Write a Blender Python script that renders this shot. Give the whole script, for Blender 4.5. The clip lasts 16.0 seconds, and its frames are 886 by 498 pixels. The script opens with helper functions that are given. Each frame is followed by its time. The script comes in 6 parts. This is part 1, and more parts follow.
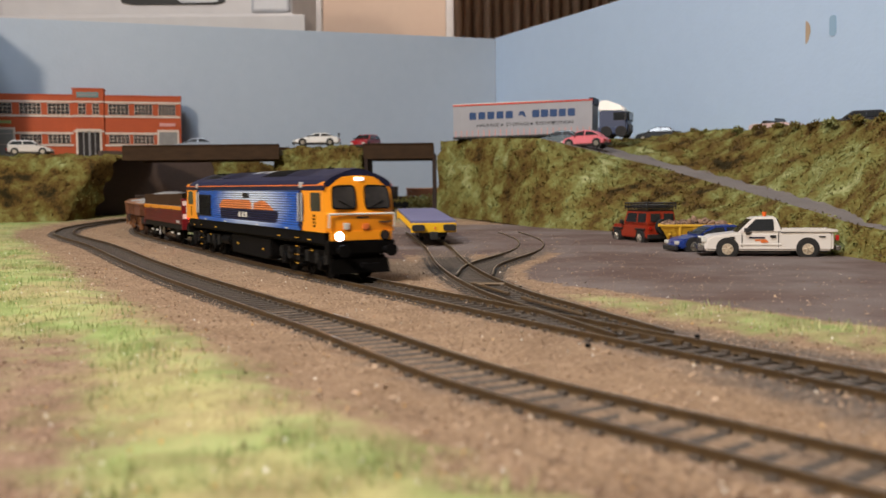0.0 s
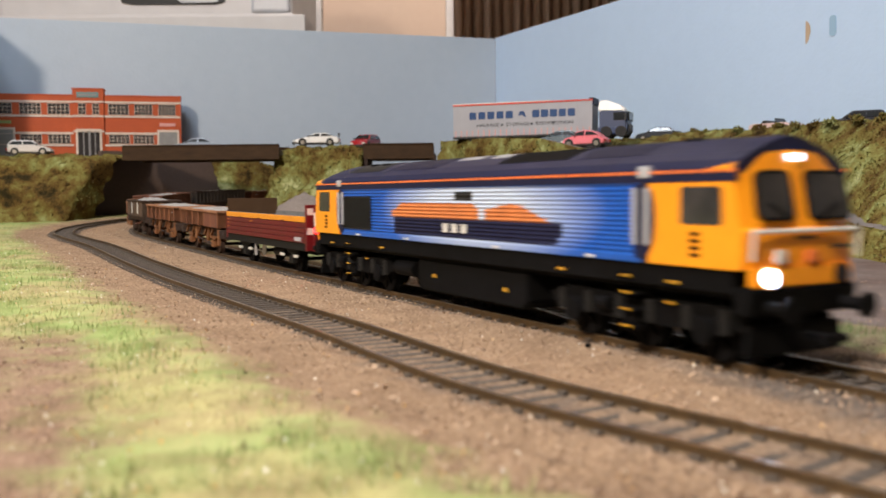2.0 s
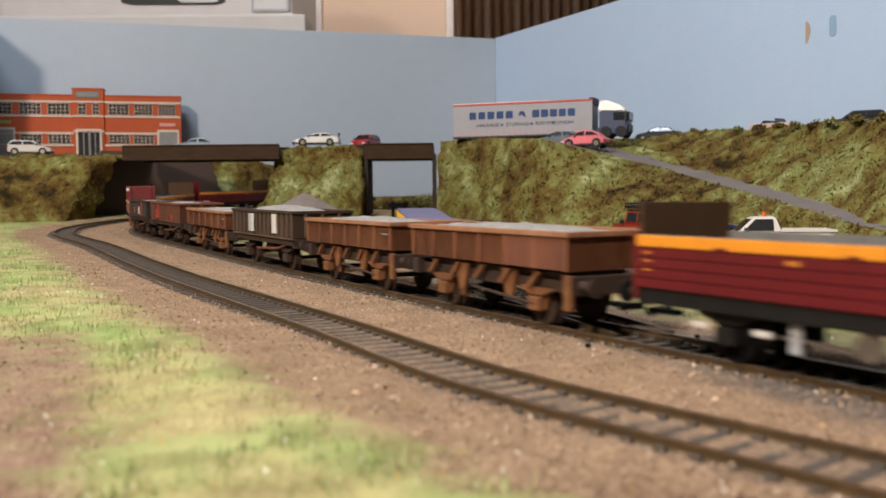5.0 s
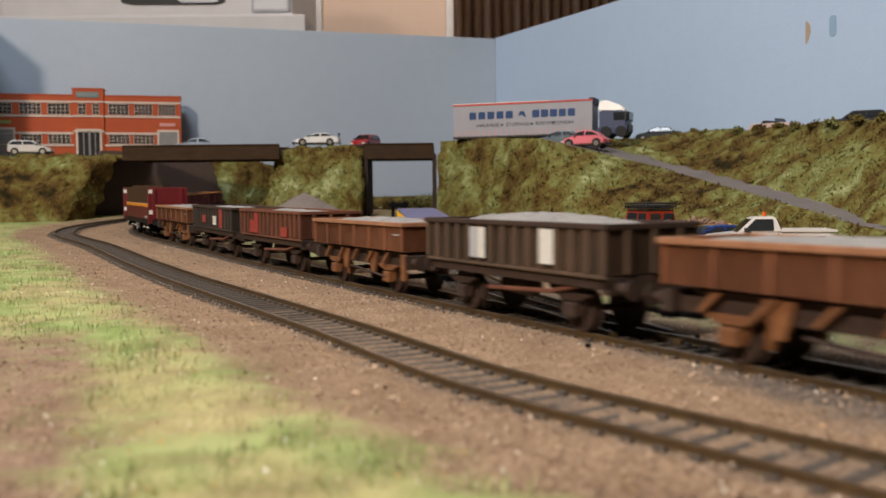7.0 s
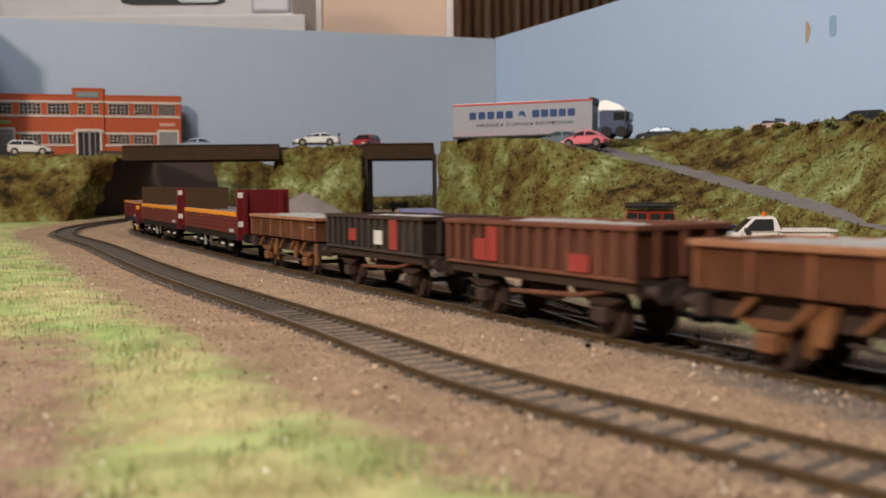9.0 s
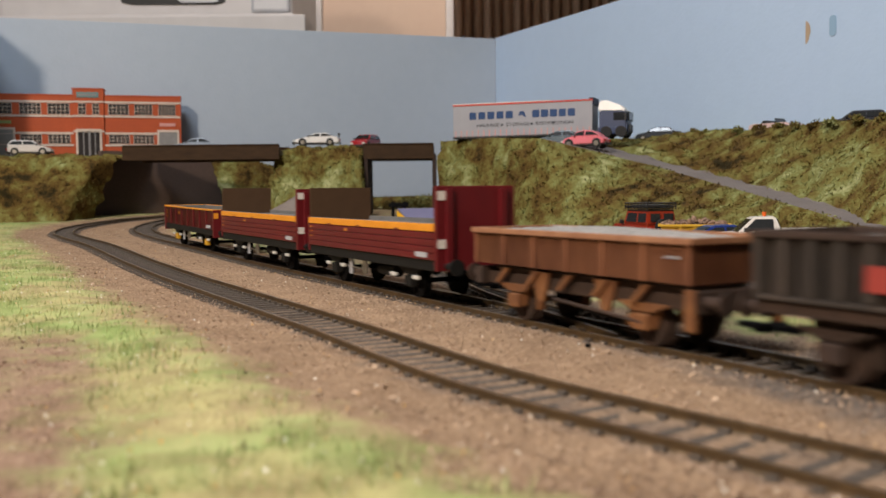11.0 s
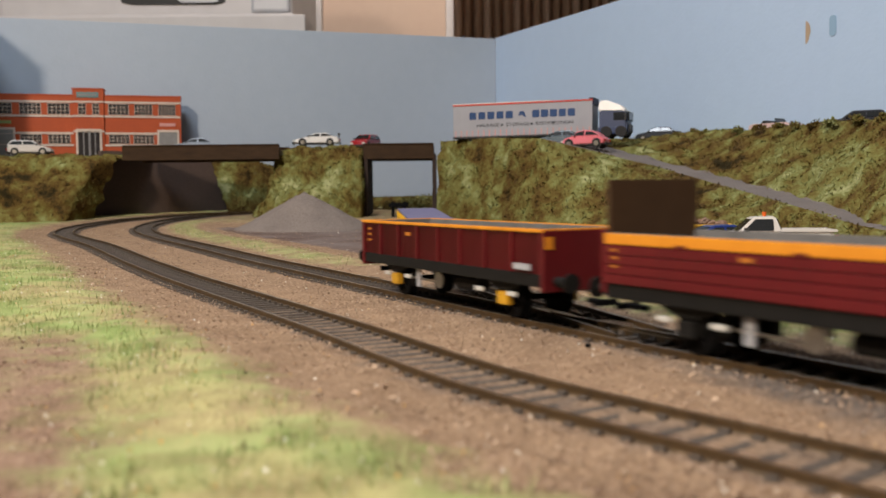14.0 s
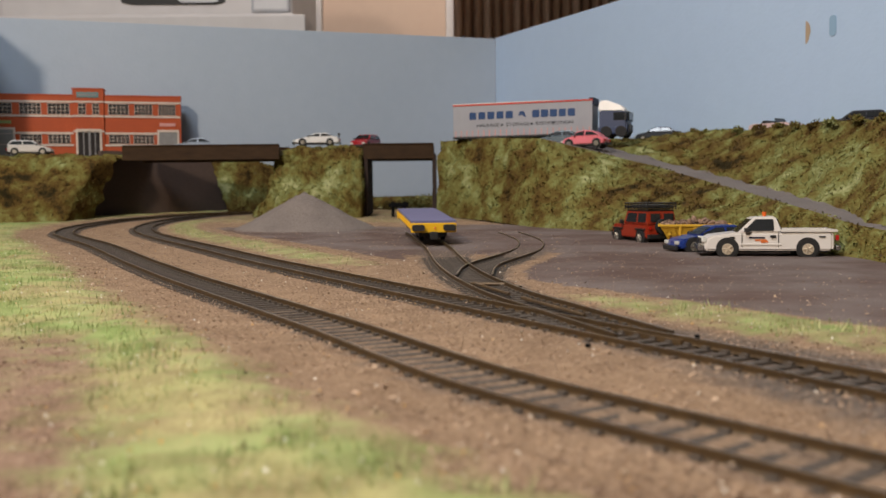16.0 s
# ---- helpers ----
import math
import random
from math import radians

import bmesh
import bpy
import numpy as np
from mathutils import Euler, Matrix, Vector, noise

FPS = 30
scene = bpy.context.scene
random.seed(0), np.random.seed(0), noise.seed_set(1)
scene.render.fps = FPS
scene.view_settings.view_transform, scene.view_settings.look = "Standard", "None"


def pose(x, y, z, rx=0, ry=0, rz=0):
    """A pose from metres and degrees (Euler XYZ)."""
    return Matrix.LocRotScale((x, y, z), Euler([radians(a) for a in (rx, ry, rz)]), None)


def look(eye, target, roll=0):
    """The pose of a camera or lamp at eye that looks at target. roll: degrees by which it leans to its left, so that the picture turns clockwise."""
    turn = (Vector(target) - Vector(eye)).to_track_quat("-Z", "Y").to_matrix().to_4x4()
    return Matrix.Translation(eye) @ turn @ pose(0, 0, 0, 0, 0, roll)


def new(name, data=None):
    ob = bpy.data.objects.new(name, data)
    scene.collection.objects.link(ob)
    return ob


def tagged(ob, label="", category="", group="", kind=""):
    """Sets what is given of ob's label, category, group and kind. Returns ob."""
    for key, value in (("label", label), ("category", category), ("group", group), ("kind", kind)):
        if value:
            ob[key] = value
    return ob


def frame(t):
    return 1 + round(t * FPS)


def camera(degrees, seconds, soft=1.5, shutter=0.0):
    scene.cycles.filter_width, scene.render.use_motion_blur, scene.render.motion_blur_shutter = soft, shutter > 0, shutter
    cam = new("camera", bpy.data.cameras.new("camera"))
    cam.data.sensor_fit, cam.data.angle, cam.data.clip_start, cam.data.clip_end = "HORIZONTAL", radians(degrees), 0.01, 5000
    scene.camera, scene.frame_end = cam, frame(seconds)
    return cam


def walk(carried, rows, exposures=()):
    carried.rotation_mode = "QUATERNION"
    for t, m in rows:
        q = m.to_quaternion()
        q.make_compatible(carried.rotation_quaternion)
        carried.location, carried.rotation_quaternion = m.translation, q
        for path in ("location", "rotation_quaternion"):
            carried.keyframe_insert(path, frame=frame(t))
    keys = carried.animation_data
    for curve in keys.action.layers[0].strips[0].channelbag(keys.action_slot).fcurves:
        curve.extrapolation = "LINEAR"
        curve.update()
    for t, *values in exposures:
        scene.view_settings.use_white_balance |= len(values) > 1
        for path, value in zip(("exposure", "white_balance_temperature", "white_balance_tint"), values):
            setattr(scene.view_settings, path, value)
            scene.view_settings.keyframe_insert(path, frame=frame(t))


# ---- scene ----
MM = 0.001                       # lengths below are in millimetres
cam = camera(51.04, 16.0, soft=1.5, shutter=0.75)
cam.data.dof.use_dof = True
cam.data.dof.focus_distance = 0.50
cam.data.dof.aperture_fstop = 24.0
EYE = (0.0, 0.0, 0.03946)
CAMERA = look(EYE, (0.0, 1.0, 0.03946 - math.tan(radians(3.4467))), -0.5643)
walk(cam, [(0.0, CAMERA), (16.0, CAMERA)], exposures=[(0.0, -0.29), (1.5, -0.09), (2.5, -0.01), (3.5, -0.09), (4.5, -0.11), (6.5, -0.39), (8.5, -0.39), (12.5, -0.29), (14.5, -0.35), (15.5, -0.31), (16.0, -0.49)])

# ---- world and lights ----
world = bpy.data.worlds.new("room_air")
scene.world = world
world.use_nodes = True
world.node_tree.nodes["Background"].inputs[0].default_value = (0.55, 0.62, 0.75, 1)
world.node_tree.nodes["Background"].inputs[1].default_value = 0.015


def area_lamp(name, eye, target, size, watts, colour):
    data = bpy.data.lights.new(name, "AREA")
    data.shape, data.size, data.energy, data.color = "DISK", size, watts, colour
    ob = new(name, data)
    ob.matrix_world = look(eye, target)
    return ob


area_lamp("warm_room_lamp", (-0.62, -0.60, 0.85), (-0.10, 0.90, 0.0), 0.15, 28, (1.0, 0.83, 0.66))
# Soft cool fill added overhead to lift the shadows; no fixture stands for it.
area_lamp("cool_fill", (-0.45, -0.05, 1.45), (0.10, 0.75, 0.05), 0.6, 27, (0.86, 0.92, 1.0))
# Unseen fill aimed at the far wall and curtain to brighten them.
area_lamp("far_room_fill", (0.0, 1.75, 1.50), (0.05, 2.55, 0.45), 0.3, 22, (1.0, 0.86, 0.74))


# ---- materials ----
def mat(name, c, c2=None, rough=0.6, metal=0.0, fine=600.0, big=30.0, mix=0.5, bump=0.0, bump_scale=None, glow=None, spec=0.5,
        island=0.0, stretch=(1, 1, 1), coat=0.0):
    """A surface whose colour wanders between c and c2 at two scales, with fine relief."""
    m = bpy.data.materials.new(name)
    m.use_nodes = True
    n, l = m.node_tree.nodes, m.node_tree.links
    b = n["Principled BSDF"]
    b.inputs["Roughness"].default_value, b.inputs["Metallic"].default_value = rough, metal
    b.inputs["Specular IOR Level"].default_value = spec
    b.inputs["Coat Weight"].default_value = coat
    c2 = c2 or tuple(v * 0.72 for v in c)
    tc, mp = n.new("ShaderNodeTexCoord"), n.new("ShaderNodeMapping")
    mp.inputs["Scale"].default_value = stretch
    l.new(tc.outputs["Object"], mp.inputs[0])
    a, g = n.new("ShaderNodeTexNoise"), n.new("ShaderNodeTexNoise")
    a.inputs["Scale"].default_value, g.inputs["Scale"].default_value = fine, big
    a.inputs["Detail"].default_value = g.inputs["Detail"].default_value = 4
    l.new(mp.outputs[0], a.inputs[0]), l.new(mp.outputs[0], g.inputs[0])
    s = n.new("ShaderNodeMath")
    s.operation = "MULTIPLY_ADD"
    s.inputs[1].default_value = mix
    s2 = n.new("ShaderNodeMath")
    s2.operation = "MULTIPLY"
    s2.inputs[1].default_value = 1 - mix
    l.new(g.outputs[0], s2.inputs[0]), l.new(a.outputs[0], s.inputs[0]), l.new(s2.outputs[0], s.inputs[2])
    last = s
    if island:
        geo, s3 = n.new("ShaderNodeNewGeometry"), n.new("ShaderNodeMath")
        s3.operation = "MULTIPLY_ADD"
        s3.inputs[1].default_value = island
        sub = n.new("ShaderNodeMath")
        sub.operation = "SUBTRACT"
        sub.inputs[1].default_value = island / 2
        l.new(geo.outputs["Random Per Island"], s3.inputs[0]), l.new(s.outputs[0], sub.inputs[0]), l.new(sub.outputs[0], s3.inputs[2])
        last = s3
    r = n.new("ShaderNodeValToRGB")
    r.color_ramp.elements[0].position, r.color_ramp.elements[1].position = 0.32, 0.68
    r.color_ramp.elements[0].color, r.color_ramp.elements[1].color = (*c2, 1), (*c, 1)
    l.new(last.outputs[0], r.inputs[0]), l.new(r.outputs[0], b.inputs["Base Color"])
    if bump:
        t = n.new("ShaderNodeTexNoise")
        t.inputs["Scale"].default_value, t.inputs["Detail"].default_value = bump_scale or fine, 5
        u = n.new("ShaderNodeBump")
        u.inputs["Strength"].default_value, u.inputs["Distance"].default_value = 1.0, bump * MM
        l.new(mp.outputs[0], t.inputs[0]), l.new(t.outputs[0], u.inputs["Height"]), l.new(u.outputs[0], b.inputs["Normal"])
    if glow:
        b.inputs["Emission Color"].default_value, b.inputs["Emission Strength"].default_value = (*glow[:3], 1), glow[3]
    return m


M = {}
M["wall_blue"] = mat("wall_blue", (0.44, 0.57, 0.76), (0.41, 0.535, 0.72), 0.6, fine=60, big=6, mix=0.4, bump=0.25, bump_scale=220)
# Same blue board paint, greyed so the colour holds the warm lamp's light.
M["wall_blue_warm_lit"] = mat("wall_blue_warm_lit", (0.355, 0.415, 0.495), (0.32, 0.38, 0.46), 0.6, fine=60, big=6, mix=0.4, bump=0.25, bump_scale=220)
M["rail"] = mat("rail", (0.125, 0.078, 0.036), (0.060, 0.040, 0.022), 0.5, 0.3, fine=500, big=60)
M["rail_top"] = mat("rail_top", (0.42, 0.36, 0.28), (0.24, 0.19, 0.14), 0.32, 0.9, fine=500, big=40)
M["sleeper"] = mat("sleeper", (0.105, 0.084, 0.068), (0.040, 0.033, 0.028), 0.85, fine=700, big=80, bump=0.15, stretch=(1, 4, 1))
M["beam"] = mat("beam", (0.060, 0.034, 0.018), (0.026, 0.016, 0.010), 0.85, spec=0.15, fine=500, big=60, bump=0.2, stretch=(1, 1, 3))
M["tunnel_brown"] = mat("tunnel_brown", (0.11, 0.078, 0.066), (0.09, 0.064, 0.055), 0.9, spec=0.1, fine=200, big=20)
M["dark_board"] = mat("dark_board", (0.050, 0.035, 0.030), (0.036, 0.026, 0.023), 0.9, spec=0.1, fine=200, big=20)
M["twig"] = mat("twig", (0.12, 0.088, 0.045), (0.055, 0.04, 0.022), 0.9, island=0.6, spec=0.1)
M["tarmac"] = mat("tarmac", (0.20, 0.175, 0.165), (0.13, 0.115, 0.11), 0.9, fine=500, big=25, bump=0.2, spec=0.2)
M["heap"] = mat("heap", (0.245, 0.208, 0.185), (0.14, 0.118, 0.108), 0.95, fine=700, big=40, mix=0.7, bump=0.7, bump_scale=650, spec=0.15)
# Darker copy of room_wall for the unseen walls, to cut bounced light.
M["room_wall_low_bounce"] = mat("room_wall_low_bounce", (0.30, 0.24, 0.20), (0.26, 0.21, 0.17), 0.9, fine=30, big=3)
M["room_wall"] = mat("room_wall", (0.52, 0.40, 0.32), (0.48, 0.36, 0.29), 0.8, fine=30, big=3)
M["room_white"] = mat("room_white", (0.55, 0.53, 0.53), (0.48, 0.46, 0.46), 0.6, fine=30, big=4)
M["carpet"] = mat("carpet", (0.20, 0.17, 0.15), (0.14, 0.12, 0.11), 0.95, fine=300, big=3)
M["curtain"] = mat("curtain", (0.52, 0.35, 0.24), (0.28, 0.17, 0.105), 0.8, fine=300, big=14, stretch=(1, 1, 0.1))


def ground_material():
    """Buff ballast, scattered fibre grass, brown soil and grey yard dust, mixed by the 'soil' weights and broken up by noise."""
    m = bpy.data.materials.new("ground_cover")
    m.use_nodes = True
    n, l = m.node_tree.nodes, m.node_tree.links
    b = n["Principled BSDF"]
    b.inputs["Roughness"].default_value = 0.95
    b.inputs["Specular IOR Level"].default_value = 0.15
    tc = n.new("ShaderNodeTexCoord")

    def noise_node(scale, detail=4):
        t = n.new("ShaderNodeTexNoise")
        t.inputs["Scale"].default_value, t.inputs["Detail"].default_value = scale, detail
        l.new(tc.outputs["Object"], t.inputs[0])
        return t

    def ramp(src, c0, c1, p0=0.35, p1=0.65):
        r = n.new("ShaderNodeValToRGB")
        r.color_ramp.elements[0].position, r.color_ramp.elements[1].position = p0, p1
        r.color_ramp.elements[0].color, r.color_ramp.elements[1].color = (*c0, 1), (*c1, 1)
        l.new(src, r.inputs[0])
        return r.outputs[0]

    def blend(fac, a, c, kind="MIX"):
        x = n.new("ShaderNodeMix")
        x.data_type, x.blend_type = "RGBA", kind
        if isinstance(fac, float):
            x.inputs[0].default_value = fac
        else:
            l.new(fac, x.inputs[0])
        l.new(a, x.inputs[6]), l.new(c, x.inputs[7])
        return x.outputs[2]

    grit, patch, wide = noise_node(900, 3), noise_node(60), noise_node(14)
    stones = n.new("ShaderNodeTexVoronoi")
    stones.inputs["Scale"].default_value = 850
    l.new(tc.outputs["Object"], stones.inputs[0])
    ballast = blend(0.55, ramp(grit.outputs[0], (0.172, 0.107, 0.065), (0.455, 0.310, 0.202)), ramp(stones.outputs["Color"], (0.176, 0.112, 0.069), (0.376, 0.266, 0.178), 0.2, 0.8))
    ballast = blend(0.35, ballast, ramp(patch.outputs[0], (0.176, 0.112, 0.069), (0.356, 0.246, 0.158)))
    grass = blend(0.45, ramp(patch.outputs[0], (0.200, 0.155, 0.072), (0.480, 0.450, 0.200), 0.38, 0.60), ramp(grit.outputs[0], (0.220, 0.180, 0.080), (0.520, 0.465, 0.240)))
    mid = noise_node(26, 3)
    grass = blend(ramp(mid.outputs[0], (0, 0, 0), (0.92, 0.92, 0.92), 0.43, 0.57), grass, ramp(patch.outputs[0], (0.150, 0.255, 0.060), (0.350, 0.450, 0.170)))
    grass = blend(0.25, grass, ramp(wide.outputs[0], (0.600, 0.470, 0.270), (0.241, 0.277, 0.096)))
    yard = blend(0.4, ramp(patch.outputs[0], (0.10, 0.072, 0.062), (0.185, 0.145, 0.132)), ramp(grit.outputs[0], (0.09, 0.068, 0.06), (0.22, 0.18, 0.165)))
    yard = blend(0.55, yard, ramp(wide.outputs[0], (0.105, 0.060, 0.048), (0.20, 0.165, 0.155), 0.4, 0.6))
    soil = blend(0.5, ramp(patch.outputs[0], (0.175, 0.110, 0.072), (0.330, 0.220, 0.155)), ramp(grit.outputs[0], (0.155, 0.098, 0.066), (0.370, 0.250, 0.180)))
    at = n.new("ShaderNodeAttribute")
    at.attribute_name = "soil"
    sep = n.new("ShaderNodeSeparateColor")
    l.new(at.outputs["Color"], sep.inputs[0])
    jag = noise_node(110, 6)

    def edge(weight, width=0.22):
        a = n.new("ShaderNodeMath")
        a.operation = "ADD"
        l.new(weight, a.inputs[0]), l.new(jag.outputs[0], a.inputs[1])
        r = n.new("ShaderNodeMapRange")
        r.inputs[1].default_value, r.inputs[2].default_value = 1.0 - width, 1.0 + width
        l.new(a.outputs[0], r.inputs[0])
        return r.outputs[0]

    dirt = blend(0.5, ramp(grit.outputs[0], (0.055, 0.043, 0.036), (0.220, 0.172, 0.138)), ramp(stones.outputs["Color"], (0.060, 0.047, 0.039), (0.23, 0.182, 0.15), 0.2, 0.8))
    c = blend(edge(sep.outputs[1], 0.1), ballast, yard)
    c = blend(edge(at.outputs["Alpha"], 0.3), c, dirt)
    c = blend(edge(sep.outputs[2], 0.25), c, soil)
    c = blend(edge(sep.outputs[0], 0.3), c, grass)
    l.new(c, b.inputs["Base Color"])
    u = n.new("ShaderNodeBump")
    u.inputs["Strength"].default_value, u.inputs["Distance"].default_value = 0.8, 0.6 * MM
    l.new(grit.outputs[0], u.inputs["Height"]), l.new(u.outputs[0], b.inputs["Normal"])
    return m


M["ground"] = ground_material()


def foliage_material(name, island):
    """Scatter foam in patches of olive, pale green, straw and brown with dark flecks."""
    m = mat(name, (0.2, 0.2, 0.1), None, 0.95, bump=1.0, bump_scale=420, spec=0.08)
    n, l = m.node_tree.nodes, m.node_tree.links
    tc = n.new("ShaderNodeTexCoord")
    total = None
    for scale, weight in ((9, 0.55), (34, 0.85), (120, 0.45), (520, 0.30)):
        t, k = n.new("ShaderNodeTexNoise"), n.new("ShaderNodeMath")
        t.inputs["Scale"].default_value, t.inputs["Detail"].default_value = scale, 2
        k.operation = "MULTIPLY_ADD"
        k.inputs[1].default_value = weight
        l.new(tc.outputs["Object"], t.inputs[0]), l.new(t.outputs[0], k.inputs[0])
        if total:
            l.new(total, k.inputs[2])
        else:
            k.inputs[2].default_value = -0.575
        total = k.outputs[0]
    if island:
        geo, k = n.new("ShaderNodeNewGeometry"), n.new("ShaderNodeMath")
        k.operation = "MULTIPLY_ADD"
        k.inputs[1].default_value = island
        l.new(geo.outputs["Random Per Island"], k.inputs[0]), l.new(total, k.inputs[2])
        sub = n.new("ShaderNodeMath")
        sub.operation = "SUBTRACT"
        sub.inputs[1].default_value = island / 2
        l.new(k.outputs[0], sub.inputs[0])
        total = sub.outputs[0]
    r = n.new("ShaderNodeValToRGB")
    e = r.color_ramp.elements
    e[0].position, e[1].position = 0.24, 0.76
    e[0].color, e[1].color = (0.026, 0.020, 0.008, 1), (0.330, 0.335, 0.160, 1)
    for p, c in ((0.36, (0.100, 0.060, 0.018, 1)), (0.46, (0.130, 0.100, 0.028, 1)), (0.54, (0.165, 0.148, 0.046, 1)), (0.64, (0.190, 0.202, 0.072, 1))):
        q = e.new(p)
        q.color = c
    l.new(total, r.inputs[0]), l.new(r.outputs[0], n["Principled BSDF"].inputs["Base Color"])
    return m


M["hill"] = foliage_material("hill", 0.0)
M["hill_leaf"] = foliage_material("hill_leaf", 0.18)


# ---- building helpers ----
def at(x, y, z, rz=0, rx=0, ry=0):
    return pose(x * MM, y * MM, z * MM, rx, ry, rz)


def mesh_of(name, bm, material, smooth=False):
    me = bpy.data.meshes.new(name)
    bmesh.ops.scale(bm, vec=(MM, MM, MM), verts=bm.verts)
    bm.normal_update()
    bm.to_mesh(me)
    bm.free()
    for one in material if isinstance(material, (list, tuple)) else [material]:
        me.materials.append(one)
    if smooth:
        for p in me.polygons:
            p.use_smooth = True
    return me


def part(name, bm, material, parent=None, label="", smooth=False):
    """Links a bmesh, in millimetres, as one mesh object under a thing or a part."""
    ob = new(name, mesh_of(name, bm, material, smooth))
    ob.parent = parent
    if label:
        tagged(ob, label)
    return ob


def thing(name, m, label, category, group="", kind=""):
    ob = new(name)
    ob.empty_display_size = 0.01
    ob.matrix_world = m
    return tagged(ob, label, category, group, kind)


def box(bm, x0, x1, y0, y1, z0, z1, bevel=0.0):
    r = bmesh.ops.create_cube(bm, size=1)
    vs = r["verts"]
    bmesh.ops.scale(bm, vec=(x1 - x0, y1 - y0, z1 - z0), verts=vs)
    bmesh.ops.translate(bm, vec=((x0 + x1) / 2, (y0 + y1) / 2, (z0 + z1) / 2), verts=vs)
    if bevel:
        es = list({e for v in vs for e in v.link_edges})
        bmesh.ops.bevel(bm, geom=es, offset=bevel, segments=2, affect="EDGES", profile=0.6)
    return bm


def bx(x0, x1, y0, y1, z0, z1, bevel=0.0):
    return box(bmesh.new(), x0, x1, y0, y1, z0, z1, bevel)


def rod(bm, a, b, r, seg=10):
    """A round bar from a to b."""
    a, b = Vector(a), Vector(b)
    d = b - a
    m = Matrix.Translation((a + b) / 2) @ d.to_track_quat("Z", "Y").to_matrix().to_4x4()
    bmesh.ops.create_cone(bm, cap_ends=True, segments=seg, radius1=r, radius2=r, depth=d.length, matrix=m)
    return bm


def prism(pts, y0, y1, bm=None, bevel=0.0):
    """A profile in x and z, carried from y0 to y1."""
    bm = bm or bmesh.new()
    a = [bm.verts.new((x, y0, z)) for x, z in pts]
    b = [bm.verts.new((x, y1, z)) for x, z in pts]
    k = len(pts)
    fs = [bm.faces.new(a), bm.faces.new(b[::-1])]
    for i in range(k):
        fs.append(bm.faces.new((a[i], b[i], b[(i + 1) % k], a[(i + 1) % k])))
    bmesh.ops.recalc_face_normals(bm, faces=fs)
    if bevel:
        bmesh.ops.bevel(bm, geom=list({e for f in fs for e in f.edges}), offset=bevel, segments=2, affect="EDGES")
    return bm


# ---- the lie of the land ----
RISE = ((-900, 0), (450, 0), (600, 1.4), (700, 3.3), (800, 4.7), (900, 5.6), (1000, 8), (1100, 11.8), (1200, 15.6), (1400, 19.5), (1700, 20))


def gz(y):
    """Height of the rail tops at y."""
    return float(np.interp(y, [p[0] for p in RISE], [p[1] for p in RISE]))


def spline(pts, step=5.0):
    """A smooth line through the points, sampled evenly; returns x, y, heading and length along it."""
    p = np.array([2 * np.array(pts[0], float) - pts[1], *pts, 2 * np.array(pts[-1], float) - pts[-2]], float)
    out = []
    for i in range(1, len(p) - 2):
        for u in np.linspace(0, 1, 24, endpoint=False):
            a, b, c, d = p[i - 1:i + 3]
            out.append(0.5 * (2 * b + (c - a) * u + (2 * a - 5 * b + 4 * c - d) * u * u + (3 * b - a - 3 * c + d) * u ** 3))
    out.append(p[-2])
    q = np.array(out)
    s = np.concatenate([[0], np.cumsum(np.hypot(*np.diff(q, axis=0).T))])
    e = np.arange(0, s[-1], step)
    x, y = np.interp(e, s, q[:, 0]), np.interp(e, s, q[:, 1])
    h = np.unwrap(np.arctan2(np.gradient(y), np.gradient(x)))
    return x, y, h, e


INNER = [(1060, -1440), (790, -990), (520, -540), (250, -90), (142, 98), (89, 191), (40, 278), (-7, 367), (-53, 455), (-102, 543), (-149, 631), (-198, 718), (-245, 806),
         (-287, 897), (-318, 992), (-322, 1091), (-294, 1187), (-238, 1269), (-157, 1330), (-60, 1366), (40, 1362), (120, 1305), (180, 1215), (240, 1105),
         (300, 990), (352, 885), (400, 780), (440, 690)]
OUTER = [(1010, -1470), (740, -1010), (470, -560), (220, -110), (130, 30), (72, 114), (12, 194), (-34, 282), (-82, 370), (-130, 458), (-177, 546), (-223, 635), (-271, 723), (-322, 809), (-367, 898),
         (-392, 994), (-384, 1093), (-346, 1180), (-286, 1260), (-200, 1330)]
SIDING = [(62, 240), (41, 315), (23, 385), (7, 500), (-2, 630), (-13, 740), (-29, 880), (-43, 1000), (-54, 1140)]
SPUR = [(14, 440), (22, 510), (44, 580), (60, 640), (66, 720), (58, 830)]
inner, outer = spline(INNER), spline(OUTER)
siding, spur = spline(SIDING), spline(SPUR)
START = float(inner[3][np.argmin(np.hypot(inner[0] - 89.2, inner[1] - 191.2))])


def along(s):
    """A place on the inner line, s millimetres beyond the point where the siding begins."""
    s = s + START
    return tuple(float(np.interp(s, inner[3], inner[k])) for k in (0, 1, 2))


def side_of(line, xs, ys):
    """Distance of places from a line, and on which side: positive is the camera's side."""
    lx, ly, h = line[0][::3], line[1][::3], line[2][::3]
    d = np.hypot(xs[:, None] - lx, ys[:, None] - ly)
    k = d.argmin(1)
    s = -(xs - lx[k]) * np.sin(h[k]) + (ys - ly[k]) * np.cos(h[k])
    return np.where(s > 0, 1, -1) * d[np.arange(len(xs)), k]


# ---- ground ----
def smooth_step(v, a, b):
    t = np.clip((v - a) / (b - a), 0, 1)
    return t * t * (3 - 2 * t)


